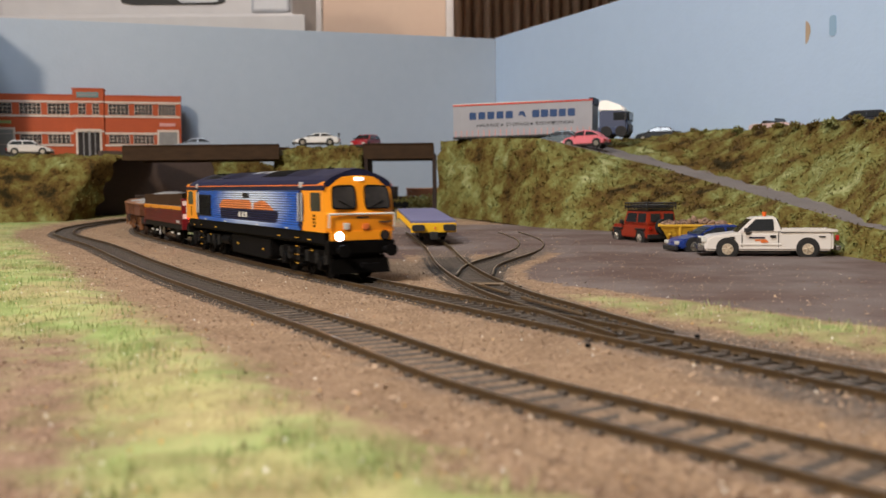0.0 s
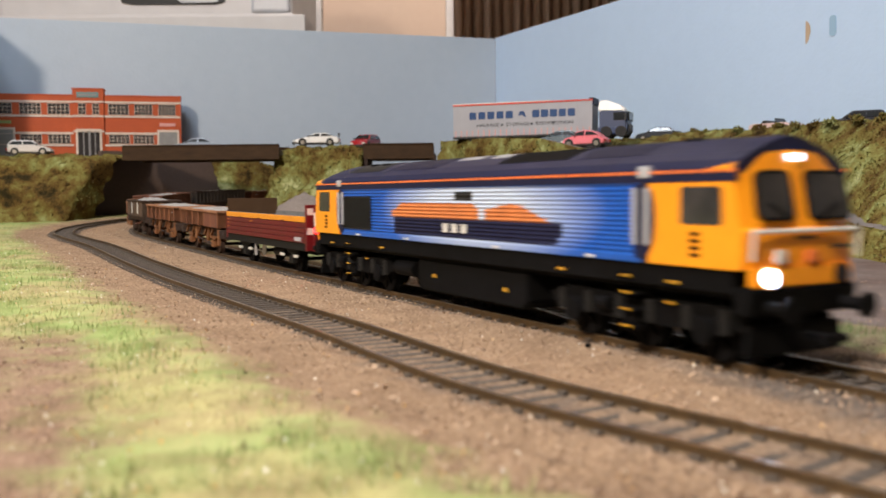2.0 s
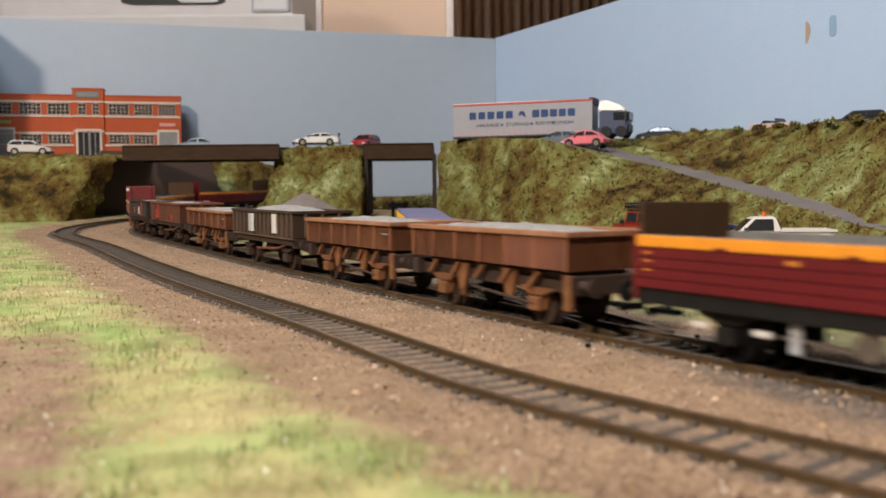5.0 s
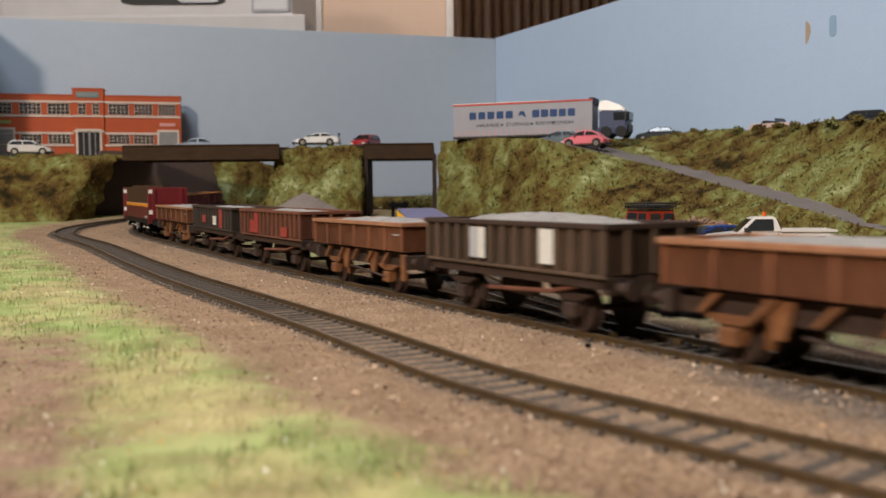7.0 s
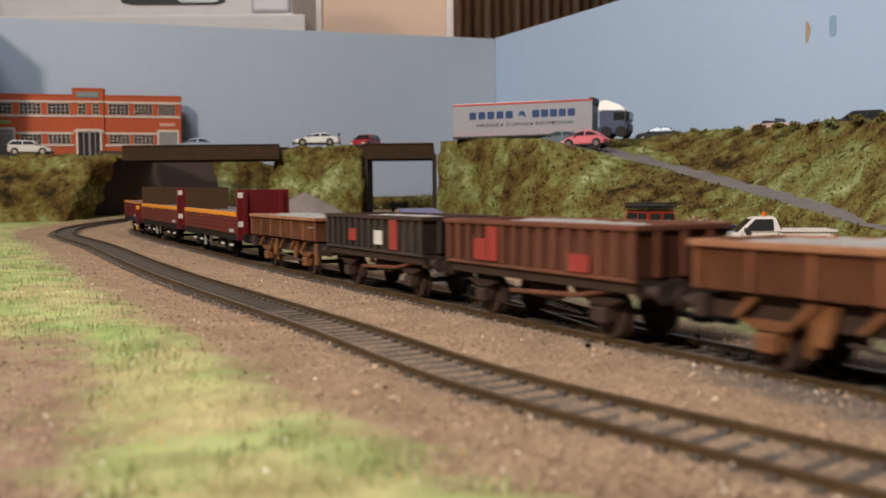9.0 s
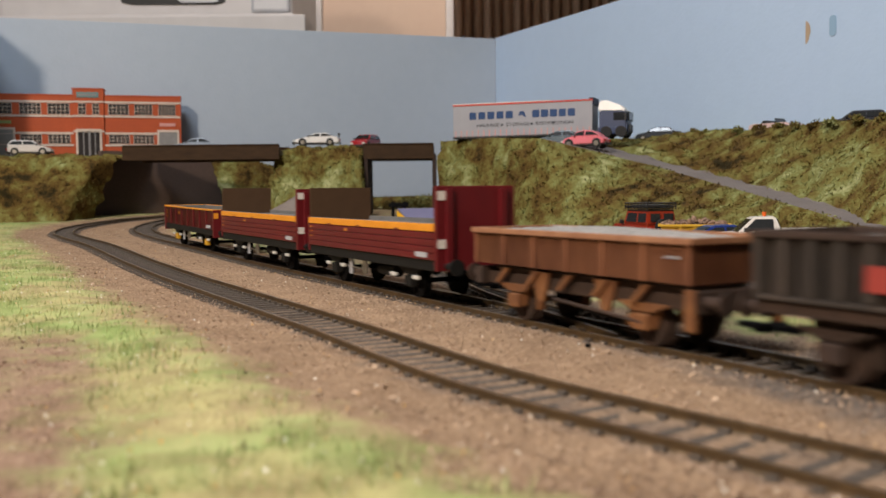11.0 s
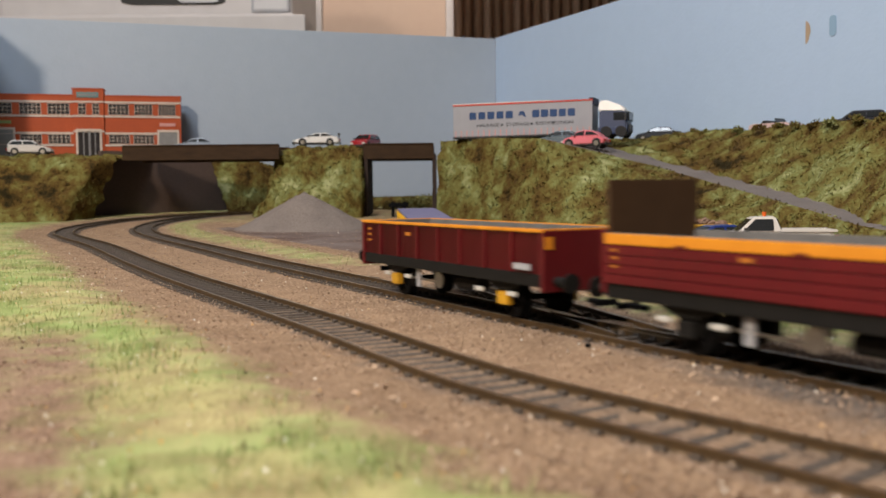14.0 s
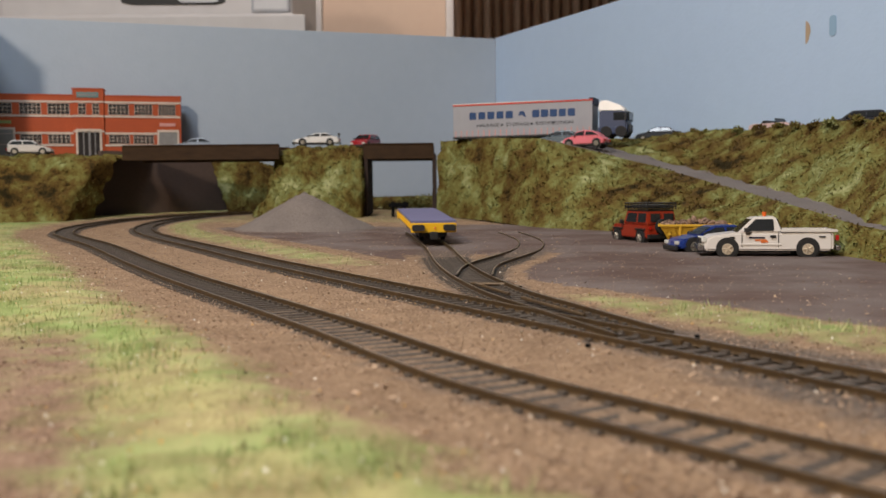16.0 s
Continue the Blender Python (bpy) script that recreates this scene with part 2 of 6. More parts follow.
def cover(xs, ys):
    """How far each place is grass, yard dust and bare soil."""
    do, di = side_of(outer, xs, ys), side_of(inner, xs, ys)
    grass = smooth_step(do, 26, 66) * 0.95
    soil = smooth_step(-(xs + 0.36 * ys) , -11, 15) * smooth_step(320 - ys, 0, 90) * smooth_step(do, 55, 75)
    soil = np.maximum(soil, 0)
    far = -di
    yard = smooth_step(far, 62, 84) * smooth_step(1000 - ys, 0, 60)
    by_points = np.minimum(np.abs(side_of(siding, xs, ys)), np.abs(side_of(spur, xs, ys)))
    yard = yard * np.maximum(smooth_step(by_points, 16, 36), smooth_step(ys, 560, 640))
    strip = smooth_step(far, 26, 40) * (1 - smooth_step(far, 58, 80)) * smooth_step(400 - ys, 0, 60) * smooth_step(ys, 40, 140) * smooth_step(by_points, 15, 26)
    ragged = np.array([noise.noise((x * 0.035, y * 0.035, 21)) + 0.6 * noise.noise((x * 0.11, y * 0.11, 5)) for x, y in zip(xs, ys)])
    strip = np.clip(strip * (0.95 + 0.7 * ragged), 0, 1)
    grass = np.clip(grass * (1.0 + 0.35 * ragged), 0, 1)
    strip2 = smooth_step(far, 16, 30) * (1 - smooth_step(far, 46, 62)) * smooth_step(ys, 490, 560) * smooth_step(1150 - ys, 0, 80)
    back = smooth_step(ys, 1000, 1060) * smooth_step(far, 20, 40)
    grass = np.maximum.reduce([grass * (1 - 0.75 * soil), strip * 0.60, strip2 * 0.55, back * 0.38])
    return grass, yard, soil


def track_dirt(xs, ys):
    """Oily dark ballast between and just outside the rails, spreading round the points."""
    d = np.minimum.reduce([np.abs(side_of(k, xs, ys)) for k in (outer, inner)])
    points = np.minimum(np.abs(side_of(siding, xs, ys)), np.abs(side_of(spur, xs, ys)))
    by_points = (1 - smooth_step(points, 12, 24)) * (1 - smooth_step(ys, 600, 680))
    near_right = smooth_step(xs, 35, 75) * (1 - smooth_step(np.abs(side_of(inner, xs, ys)), 16, 46))
    dusty = 0.50 + 0.14 * smooth_step(ys, 250, 480)
    return np.maximum.reduce([(1 - smooth_step(d, 11, 19)) * dusty, by_points * 0.76, near_right * 0.9])


def ground_height(xs, ys):
    do, di = np.abs(side_of(outer, xs, ys)), np.abs(side_of(inner, xs, ys))
    d = np.minimum(do, di)
    z = np.interp(ys, [p[0] for p in RISE], [p[1] for p in RISE])
    points = np.minimum(np.abs(side_of(siding, xs, ys)), np.abs(side_of(spur, xs, ys)) + 60 * smooth_step(ys, 570, 640))
    close = np.minimum(d, np.minimum(points, 60))
    buried = (1 - smooth_step(ys, 230, 420)) * (do < 60)
    bed = -2.85 + 0.75 * buried + 0.6 * smooth_step(close, 11, 17) + 1.05 * smooth_step(close, 18, 50)
    return z + bed


def build_ground():
    xs = np.concatenate([np.arange(-1000, -440, 40), np.arange(-440, 320, 5.0), np.arange(320, 1241, 40)])
    ys = np.concatenate([np.arange(-1600, 60, 40), np.arange(60, 1160, 5.0), np.arange(1160, 1561, 20)])
    gx, gy = np.meshgrid(xs, ys)
    fx, fy = gx.ravel(), gy.ravel()
    z = ground_height(fx, fy)
    rough = np.array([noise.noise((x * 0.05, y * 0.05, 0)) * 0.9 + noise.noise((x * 0.22, y * 0.22, 3)) * 0.5 for x, y in zip(fx, fy)])
    dtrack = np.minimum.reduce([np.abs(side_of(k, fx, fy)) for k in (outer, inner, siding)])
    g, yd, so = cover(fx, fy)
    z = z + rough * np.clip((dtrack - 9) / 22, np.where(fy < 420, 0.5, 0.3), 1) * (0.55 + 0.9 * g) * (1 - 0.82 * yd) + g * 1.2
    nx, ny = len(xs), len(ys)
    faces = [(j * nx + i, j * nx + i + 1, (j + 1) * nx + i + 1, (j + 1) * nx + i) for j in range(ny - 1) for i in range(nx - 1)]
    me = bpy.data.meshes.new("ground")
    me.from_pydata(np.stack([fx, fy, z], 1) * MM, [], faces)
    col = me.color_attributes.new("soil", "FLOAT_COLOR", "POINT")
    col.data.foreach_set("color", np.stack([g, yd, so, track_dirt(fx, fy)], 1).ravel())
    me.materials.append(M["ground"])
    for p in me.polygons:
        p.use_smooth = True
    return tagged(new("ground", me), "model railway ground of buff ballast, faded grass and grey yard", "ground", kind="structure")


build_ground()
tagged(part("baseboard", bx(-1000, 1240, -1600, 1560, -40, -8), M["dark_board"]), "dark wooden baseboard under the model railway", "baseboard", kind="structure")


# ---- tracks ----
def sweep(line, profile, lift, off, i0=0, i1=None):
    """A profile (sideways, up) carried along a line at a sideways offset."""
    bm = bmesh.new()
    x, y, h = (a[i0:i1] for a in line[:3])
    rings = []
    for a, b, t in zip(x, y, h):
        z = gz(b) + lift
        rings.append([bm.verts.new((a - (off + u) * math.sin(t), b + (off + u) * math.cos(t), z + w)) for u, w in profile])
    k = len(profile)
    for r, q in zip(rings, rings[1:]):
        for i in range(k):
            f = bm.faces.new((r[i], r[(i + 1) % k], q[(i + 1) % k], q[i]))
            f.material_index = 1 if i == 0 else 0
    bmesh.ops.recalc_face_normals(bm, faces=bm.faces)
    return bm


RAIL = [(-0.42, 0), (0.42, 0), (0.42, -0.7), (0.2, -0.9), (0.2, -1.7), (0.75, -2.1), (-0.75, -2.1), (-0.2, -1.7), (-0.2, -0.9), (-0.42, -0.7)]


def sleeper_mesh(length):
    bm = bx(-1.35, 1.35, -length / 2, length / 2, -1.6, 0, 0.2)
    for s in (-1, 1):
        for e in (-1, 1):
            box(bm, -1.1, 1.1, s * 8.7 + e * 1.5 - 0.6, s * 8.7 + e * 1.5 + 0.6, 0, 0.7)
    return mesh_of("sleeper", bm, M["sleeper"])


SLEEPER = sleeper_mesh(29)


def track(line, label, s0=0, s1=1e9, lift=0.0, spacing=6.7, sleepers=(0, 1e9)):
    t = thing("railway_track", at(0, 0, 0), label, "railway track", "model railway tracks")
    i0, i1 = int(s0 / 5), int(min(s1, line[3][-1]) / 5)
    for off in (-8.75, 8.75):
        part("rail", sweep(line, RAIL, lift, off, i0, i1), [M["rail"], M["rail_top"]], t)
    s, rnd = max(s0, sleepers[0]), random.Random(5)
    while s < min(s1, sleepers[1], line[3][-1]):
        x, y, h = (float(np.interp(s, line[3], line[k])) for k in (0, 1, 2))
        ob = new("sleeper", SLEEPER)
        ob.parent = t
        ob.matrix_basis = at(x, y, gz(y) + lift - 2.05, math.degrees(h) + rnd.uniform(-1.5, 1.5))
        s += spacing
    return t


def near(line, x, y):
    return float(line[3][np.argmin(np.hypot(line[0] - x, line[1] - y))])


track(outer, "weathered brown rails on dark sleepers, empty outer line", sleepers=(near(outer, 240, -140), 1e9))
track(inner, "weathered brown rails on dark sleepers, inner running line", sleepers=(near(inner, 270, -130), near(inner, -60, 1366)))
track(siding, "rusty siding rails leading off the inner line", s0=20, s1=near(siding, -26, 850), lift=-0.05, sleepers=(40, 350))
track(spur, "rusty rails set flush in the yard dust", lift=-0.2, s0=10, sleepers=(10, 150))


# ---- backscene boards ----
def board(name, a, b, z0, z1, material, label, thick=9):
    """An upright board from a to b, thick on the far side."""
    a, b = Vector((*a, 0)), Vector((*b, 0))
    d = b - a
    bm = bx(0, d.length, 0, thick, z0, z1, 0.6)
    ob = part(name, bm, material)
    ob.matrix_world = at(a.x, a.y, 0, math.degrees(math.atan2(d.y, d.x)))
    return tagged(ob, label, "wall", kind="structure")


CORNER = (87, 1500)
board("wall_north", (-1000, 1161), CORNER, -8, 285, M["wall_blue_warm_lit"], "blue painted backscene board behind the railway, greyed as if warmly lit")
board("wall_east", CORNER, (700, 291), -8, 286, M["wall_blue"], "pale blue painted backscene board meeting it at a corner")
# Unseen board, placed so its shadow falls on the north board and factory.
board("shadow_board_west", (-559, 1095), (-626, 1274), -8, 285, M["wall_blue"], "narrow blue wing board out of view, added to cast a shadow on the backscene")
tunnel_board = part("tunnel_board", prism([(0, 0), (229, 0), (190, 90), (30, 90)], 0, 6), M["tunnel_brown"])
tunnel_board.matrix_world = at(-455, 1168, 8, math.degrees(math.atan2(172, 152)))
tagged(tunnel_board, "dark brown tapering board behind the tracks under the bridge", "wall", kind="structure")


# ---- embankments ----
def embankment(name, stations, label, seed, across=10, steps=8, lumps=8.0, flakes=7000, bare=()):
    """A sheet through cross-sections, lumpy with scatter material, with loose foliage flakes on it."""
    st = [np.array(s, float) for s in stations]
    rows = []
    for a, b in zip(st, st[1:]):
        for u in np.linspace(0, 1, steps, endpoint=False):
            rows.append(a + (b - a) * u)
    rows.append(st[-1])
    sheet = []
    for r in rows:
        line = []
        for k, (p, q) in enumerate(zip(r, r[1:])):
            for u in np.linspace(0, 1, across, endpoint=False):
                line.append((*(p + (q - p) * u), k in bare))
        line.append((*r[-1], False))
        sheet.append(line)
    ny, nx = len(sheet), len(sheet[0])
    v = []
    for j, line in enumerate(sheet):
        for i, (x, y, z, flat) in enumerate(line):
            w = 0.08 if flat else min(1.0, i / 3)
            n = noise.noise((x * 0.045, y * 0.045, z * 0.045 + seed)) * lumps + noise.noise((x * 0.12, y * 0.12, z * 0.12 + seed)) * lumps * 0.6 + noise.noise((x * 0.3, y * 0.3, z * 0.3 + seed)) * lumps * 0.25
            v.append((x - 0.6 * n * w, y - n * w, z + 0.5 * n * w))
    faces = [(j * nx + i, j * nx + i + 1, (j + 1) * nx + i + 1, (j + 1) * nx + i) for j in range(ny - 1) for i in range(nx - 1)]
    me = bpy.data.meshes.new(name)
    me.from_pydata(np.array(v) * MM, [], faces)
    me.materials.append(M["hill"])
    me.materials.append(M["tarmac"])
    for p in me.polygons:
        p.use_smooth = True
        if sheet[p.index // (nx - 1)][p.index % (nx - 1)][3]:
            p.material_index = 1
    ob = tagged(new(name, me), label, "embankment", kind="structure")
    rnd = random.Random(seed)
    spots = []
    fs = [f for f in me.polygons if f.material_index == 0]
    weights = [f.area for f in fs]
    for f in rnd.choices(fs, weights, k=flakes):
        c = [me.vertices[i].co / MM for i in f.vertices]
        a, b = rnd.random(), rnd.random()
        p = c[0] * (1 - a) * (1 - b) + c[1] * a * (1 - b) + c[2] * a * b + c[3] * (1 - a) * b
        spots.append((p, f.normal.copy()))
    scatter(name + "_foliage", spots, rnd, ob)
    return ob


def scatter(name, spots, rnd, owner, size=(1.0, 2.6), material=None):
    """Loose tufts: small crooked three-leaf flakes standing off the surface."""
    v, f, mi = [], [], []
    for p, nrm in spots:
        r = rnd.uniform(*size)
        dark = rnd.random() < 0.018
        for _ in range(3):
            d = Vector((rnd.gauss(0, 1), rnd.gauss(0, 1), rnd.gauss(0, 1))).normalized()
            e = d.orthogonal().normalized()
            c = Vector(p) + nrm * rnd.uniform(0.1, 1.0) * r + d * 0.3 * r
            k = len(v)
            v += [(c - e * r * 0.5) * MM, (c + d * r * rnd.uniform(0.6, 1.2)) * MM, (c + e * r * 0.5) * MM, (c - d * r * 0.5 + nrm * r * 0.3) * MM]
            f += [(k, k + 1, k + 2), (k, k + 2, k + 3)]
            mi += [1 if dark else 0] * 2
    me = bpy.data.meshes.new(name)
    me.from_pydata(v, [], f)
    me.materials.append(material or M["hill_leaf"])
    me.materials.append(M["twig"])
    me.polygons.foreach_set("material_index", mi)
    ob = new(name, me)
    return tagged(ob, "olive and brown scatter foliage clinging to the slope", "foliage", kind="stuff")


embankment("embankment_east", [
    [(-8, 1126, 12), (-2, 1134, 102), (20, 1180, 99), (60, 1250, 99), (134, 1400, 99)],
    [(50, 1010, 9), (58, 1065, 102), (80, 1110, 98), (120, 1180, 98), (178, 1310, 99)],
    [(92, 918, 4), (104, 985, 96), (130, 1050, 96), (170, 1120, 97), (214, 1240, 98)],
    [(148, 832, 0), (152, 980, 84), (185, 1047.5, 89.2), (225, 1110, 103), (258, 1150, 104)],
    [(175, 745, -2), (222, 945, 63), (250, 955.5, 63.7), (290, 1020, 103), (310, 1050, 104)],
    [(203, 660, -3), (247, 845, 46), (273.4, 848.3, 47.3), (325, 910, 100), (368, 935, 100)],
    [(225, 585, -3), (258, 738, 33), (282.8, 740.5, 34.2), (345, 800, 97), (421, 830, 98)],
    [(236, 545, -3), (259, 640, 23.5), (281, 640, 24.3), (350, 700, 93), (486, 705, 94)],
    [(240, 480, -3), (252, 570, 18), (260.8, 570, 18.3), (348, 600, 92), (540, 600, 93)],
    [(250, 330, -3), (262, 420, 8), (266, 420, 8.1), (352, 430, 90), (640, 400, 90)]],
    "steep grassy embankment of olive scatter with a grey ramp road", 11, across=9, steps=9, flakes=80000, bare=(1,))
embankment("embankment_island", [
    [(-236, 1150, 13), (-215, 1160, 50), (-200, 1170, 88), (-196, 1185, 88), (-196, 1225, 60)],
    [(-222, 1118, 12), (-205, 1128, 55), (-194, 1138, 93), (-190, 1160, 97), (-190, 1215, 97)],
    [(-180, 1092, 10), (-172, 1108, 50), (-164, 1128, 94), (-160, 1150, 97), (-160, 1215, 97)],
    [(-120, 1096, 10), (-118, 1108, 50), (-116, 1130, 95), (-116, 1150, 97), (-116, 1215, 97)],
    [(-96, 1110, 10), (-96, 1114, 50), (-97, 1130, 95), (-97, 1150, 97), (-97, 1215, 97)],
    [(-95, 1220, 10), (-95, 1220, 50), (-96, 1218, 95), (-97, 1216, 97), (-97, 1215, 97)]],
    "rough grassy mound between two bridge openings", 23, across=7, steps=9, flakes=14000)
embankment("embankment_west", [
    [(-1000, 960, 8), (-1000, 1010, 50), (-1000, 1060, 88), (-1000, 1100, 90), (-1000, 1155, 90)],
    [(-640, 1040, 9), (-640, 1070, 45), (-640, 1110, 87), (-640, 1140, 90), (-640, 1268, 90)],
    [(-520, 1066, 10), (-515, 1085, 45), (-510, 1115, 87), (-500, 1150, 90), (-500, 1310, 90)],
    [(-440, 1080, 11), (-432, 1098, 45), (-408, 1122, 87), (-405, 1160, 90), (-420, 1330, 90)],
    [(-428, 1140, 13), (-415, 1140, 45), (-395, 1136, 84), (-396, 1180, 90), (-372, 1340, 90)]],
    "grassy bank of pale and olive scatter beneath the factory", 37, across=8, steps=9, lumps=9, flakes=18000)


# ---- the train ----
TRAIN, WHEELS = [], []
M["navy"] = mat("navy", (0.012, 0.014, 0.045), (0.008, 0.009, 0.03), 0.55, fine=120, big=20, spec=0.25)
M["engine_blue"] = mat("engine_blue", (0.012, 0.085, 0.40), (0.010, 0.075, 0.35), 0.35, fine=120, big=20)
M["engine_yellow"] = mat("engine_yellow", (0.86, 0.32, 0.012), (0.80, 0.28, 0.01), 0.38, fine=150, big=25)
M["stripe_orange"] = mat("stripe_orange", (0.80, 0.20, 0.05), None, 0.4)
M["sooty"] = mat("sooty", (0.006, 0.006, 0.007), (0.003, 0.003, 0.003), 0.65, fine=300, big=40, bump=0.1, spec=0.07)
M["grille_black"] = mat("grille_black", (0.012, 0.012, 0.012), (0.005, 0.005, 0.005), 0.6)
M["cab_glass"] = mat("cab_glass", (0.055, 0.052, 0.05), (0.02, 0.02, 0.022), 0.12, spec=0.5, fine=120, big=60)
M["grab_grey"] = mat("grab_grey", (0.42, 0.43, 0.46), (0.35, 0.36, 0.39), 0.4)
M["paint_white"] = mat("paint_white", (0.66, 0.65, 0.62), (0.52, 0.51, 0.48), 0.5)
M["box_orange"] = mat("box_orange", (0.60, 0.20, 0.06), (0.45, 0.15, 0.05), 0.5, fine=250, big=150)
M["step_yellow"] = mat("step_yellow", (0.62, 0.33, 0.02), None, 0.5)
M["head_lamp"] = mat("head_lamp", (0.9, 0.9, 1.0), None, 0.2, glow=(0.62, 0.74, 1.0, 26.0))
M["marker_lamp"] = mat("marker_lamp", (0.9, 0.9, 1.0), None, 0.2, glow=(0.74, 0.83, 1.0, 4.0))
M["tail_lamp"] = mat("tail_lamp", (0.9, 0.02, 0.02), None, 0.2, glow=(1.0, 0.01, 0.01, 14.0))
M["lens_dark"] = mat("lens_dark", (0.03, 0.025, 0.025), None, 0.1)
M["maroon"] = mat("maroon", (0.120, 0.006, 0.009), (0.085, 0.004, 0.007), 0.45, fine=160, big=30, stretch=(1, 1, 0.5))
M["letter_ochre"] = mat("letter_ochre", (0.52, 0.19, 0.02), (0.40, 0.13, 0.02), 0.5, fine=300, big=60)
M["rim_yellow"] = mat("rim_yellow", (0.74, 0.29, 0.02), (0.60, 0.22, 0.015), 0.5, fine=300, big=60)
M["wagon_black"] = mat("wagon_black", (0.010, 0.0095, 0.009), (0.005, 0.005, 0.005), 0.65, fine=300, big=60, bump=0.1, spec=0.25)
M["wagon_grey"] = mat("wagon_grey", (0.16, 0.155, 0.15), (0.10, 0.098, 0.095), 0.7, fine=300, big=50)
M["rust"] = mat("rust", (0.235, 0.092, 0.040), (0.125, 0.043, 0.020), 0.8, fine=260, big=45, mix=0.45, bump=0.15, stretch=(1, 1, 0.35))
M["rust_rim"] = mat("rust_rim", (0.350, 0.175, 0.092), (0.205, 0.085, 0.042), 0.8, fine=300, big=60, bump=0.12)
M["rust_orange"] = mat("rust_orange", (0.215, 0.088, 0.026), (0.105, 0.038, 0.015), 0.85, fine=320, big=70, bump=0.15)
M["rust_dark"] = mat("rust_dark", (0.048, 0.025, 0.016), (0.020, 0.011, 0.008), 0.85, fine=320, big=70, bump=0.15)
M["rust_red"] = mat("rust_red", (0.160, 0.055, 0.028), (0.080, 0.028, 0.016), 0.8, fine=260, big=45, bump=0.12, stretch=(1, 1, 0.3))
M["umber"] = mat("umber", (0.102, 0.061, 0.038), (0.051, 0.034, 0.022), 0.8, fine=260, big=45, bump=0.12, stretch=(1, 1, 0.3))
M["soot_brown"] = mat("soot_brown", (0.050, 0.036, 0.028), (0.022, 0.017, 0.014), 0.8, fine=260, big=45, bump=0.12, stretch=(1, 1, 0.3))
M["patch_red"] = mat("patch_red", (0.302, 0.036, 0.025), (0.230, 0.029, 0.022), 0.7, fine=300, big=80)
M["stone"] = mat("stone", (0.42, 0.41, 0.40), (0.20, 0.195, 0.19), 0.95, fine=900, big=120, mix=0.7, bump=0.5, bump_scale=900, island=0.4)
M["rear_panel_brown"] = mat("rear_panel_brown", (0.072, 0.042, 0.024), (0.058, 0.034, 0.020), 0.9, spec=0.1, fine=200, big=20)
M["steel"] = mat("steel", (0.45, 0.43, 0.40), (0.25, 0.23, 0.21), 0.35, 0.9, fine=300, big=80)


def livery_blue():
    """Blue paint that pales to white round the ship that is painted on it."""
    m = mat("livery_blue", (0.012, 0.085, 0.40), None, 0.35)
    n, l = m.node_tree.nodes, m.node_tree.links
    tc, mp, ln, r = (n.new("ShaderNode" + k) for k in ("TexCoord", "Mapping", "VectorMath", "ValToRGB"))
    mp.inputs["Location"].default_value = (-0.20, 0, -1.85)
    mp.inputs["Scale"].default_value = (14.0, 0.0, 54.0)
    ln.operation = "LENGTH"
    r.color_ramp.elements[0].position, r.color_ramp.elements[1].position = 0.42, 1.02
    r.color_ramp.elements[0].color, r.color_ramp.elements[1].color = (0.46, 0.54, 0.68, 1), (0.012, 0.085, 0.40, 1)
    l.new(tc.outputs["Object"], mp.inputs[0]), l.new(mp.outputs[0], ln.inputs[0]), l.new(ln.outputs["Value"], r.inputs[0])
    l.new(r.outputs[0], n["Principled BSDF"].inputs["Base Color"])
    return m


M["livery_blue"] = livery_blue()


def disc(bm, x, y0, y1, z, r, seg=20):
    return rod(bm, (x, y0, z), (x, y1, z), r, seg)


def wheelset_bm(r):
    bm = rod(bmesh.new(), (0, -9, 0), (0, 9, 0), 1.0, 8)
    for s in (-1, 1):
        disc(bm, 0, s * 7.3, s * 9.6, 0, r, 22)
        disc(bm, 0, s * 6.9, s * 7.4, 0, r + 0.8, 22)
        disc(bm, 0, s * 9.5, s * 10.1, 0, r * 0.35, 12)
        for k in range(6):
            a = k * math.pi / 3
            rod(bm, (0, s * 9.75, 0), (r * 0.75 * math.cos(a), s * 9.75, r * 0.75 * math.sin(a)), 0.5, 6)
    return bm


def wheelset(parent, x, r, material):
    key = ("wheelset", round(r, 1), material.name)
    if key not in CACHE:
        CACHE[key] = mesh_of("wheelset", wheelset_bm(r), material)
    ob = new("wheelset", CACHE[key])
    ob.parent = parent
    ob.matrix_basis = at(x, 0, r)
    WHEELS.append((ob, x, r))
    return ob


CACHE = {}


def buffers(t, x, z, material, y=11.5, reach=6.5):
    """A pair of sprung buffers and a hook at one end; x is the end's face, its sign the way they point."""
    s = 1 if x > 0 else -1
    for e in (-1, 1):
        bm = rod(bmesh.new(), (x, e * y, z), (x + s * reach * 0.7, e * y, z), 1.5, 12)
        rod(bm, (x + s * reach * 0.5, e * y, z), (x + s * reach * 0.9, e * y, z), 0.9, 10)
        rod(bm, (x + s * reach * 0.9, e * y, z), (x + s * reach, e * y, z), 2.9, 16)
        part("buffer", bm, material, t)
    bm = bx(min(x, x + s * 8.5), max(x, x + s * 8.5), -1.2, 1.2, 7.0, 8.4, 0.2)
    box(bm, min(x + s * 7, x + s * 8.5), max(x + s * 7, x + s * 8.5), -4, 4, 6.8, 8.6)
    part("coupling", bm, M["sooty"], t)


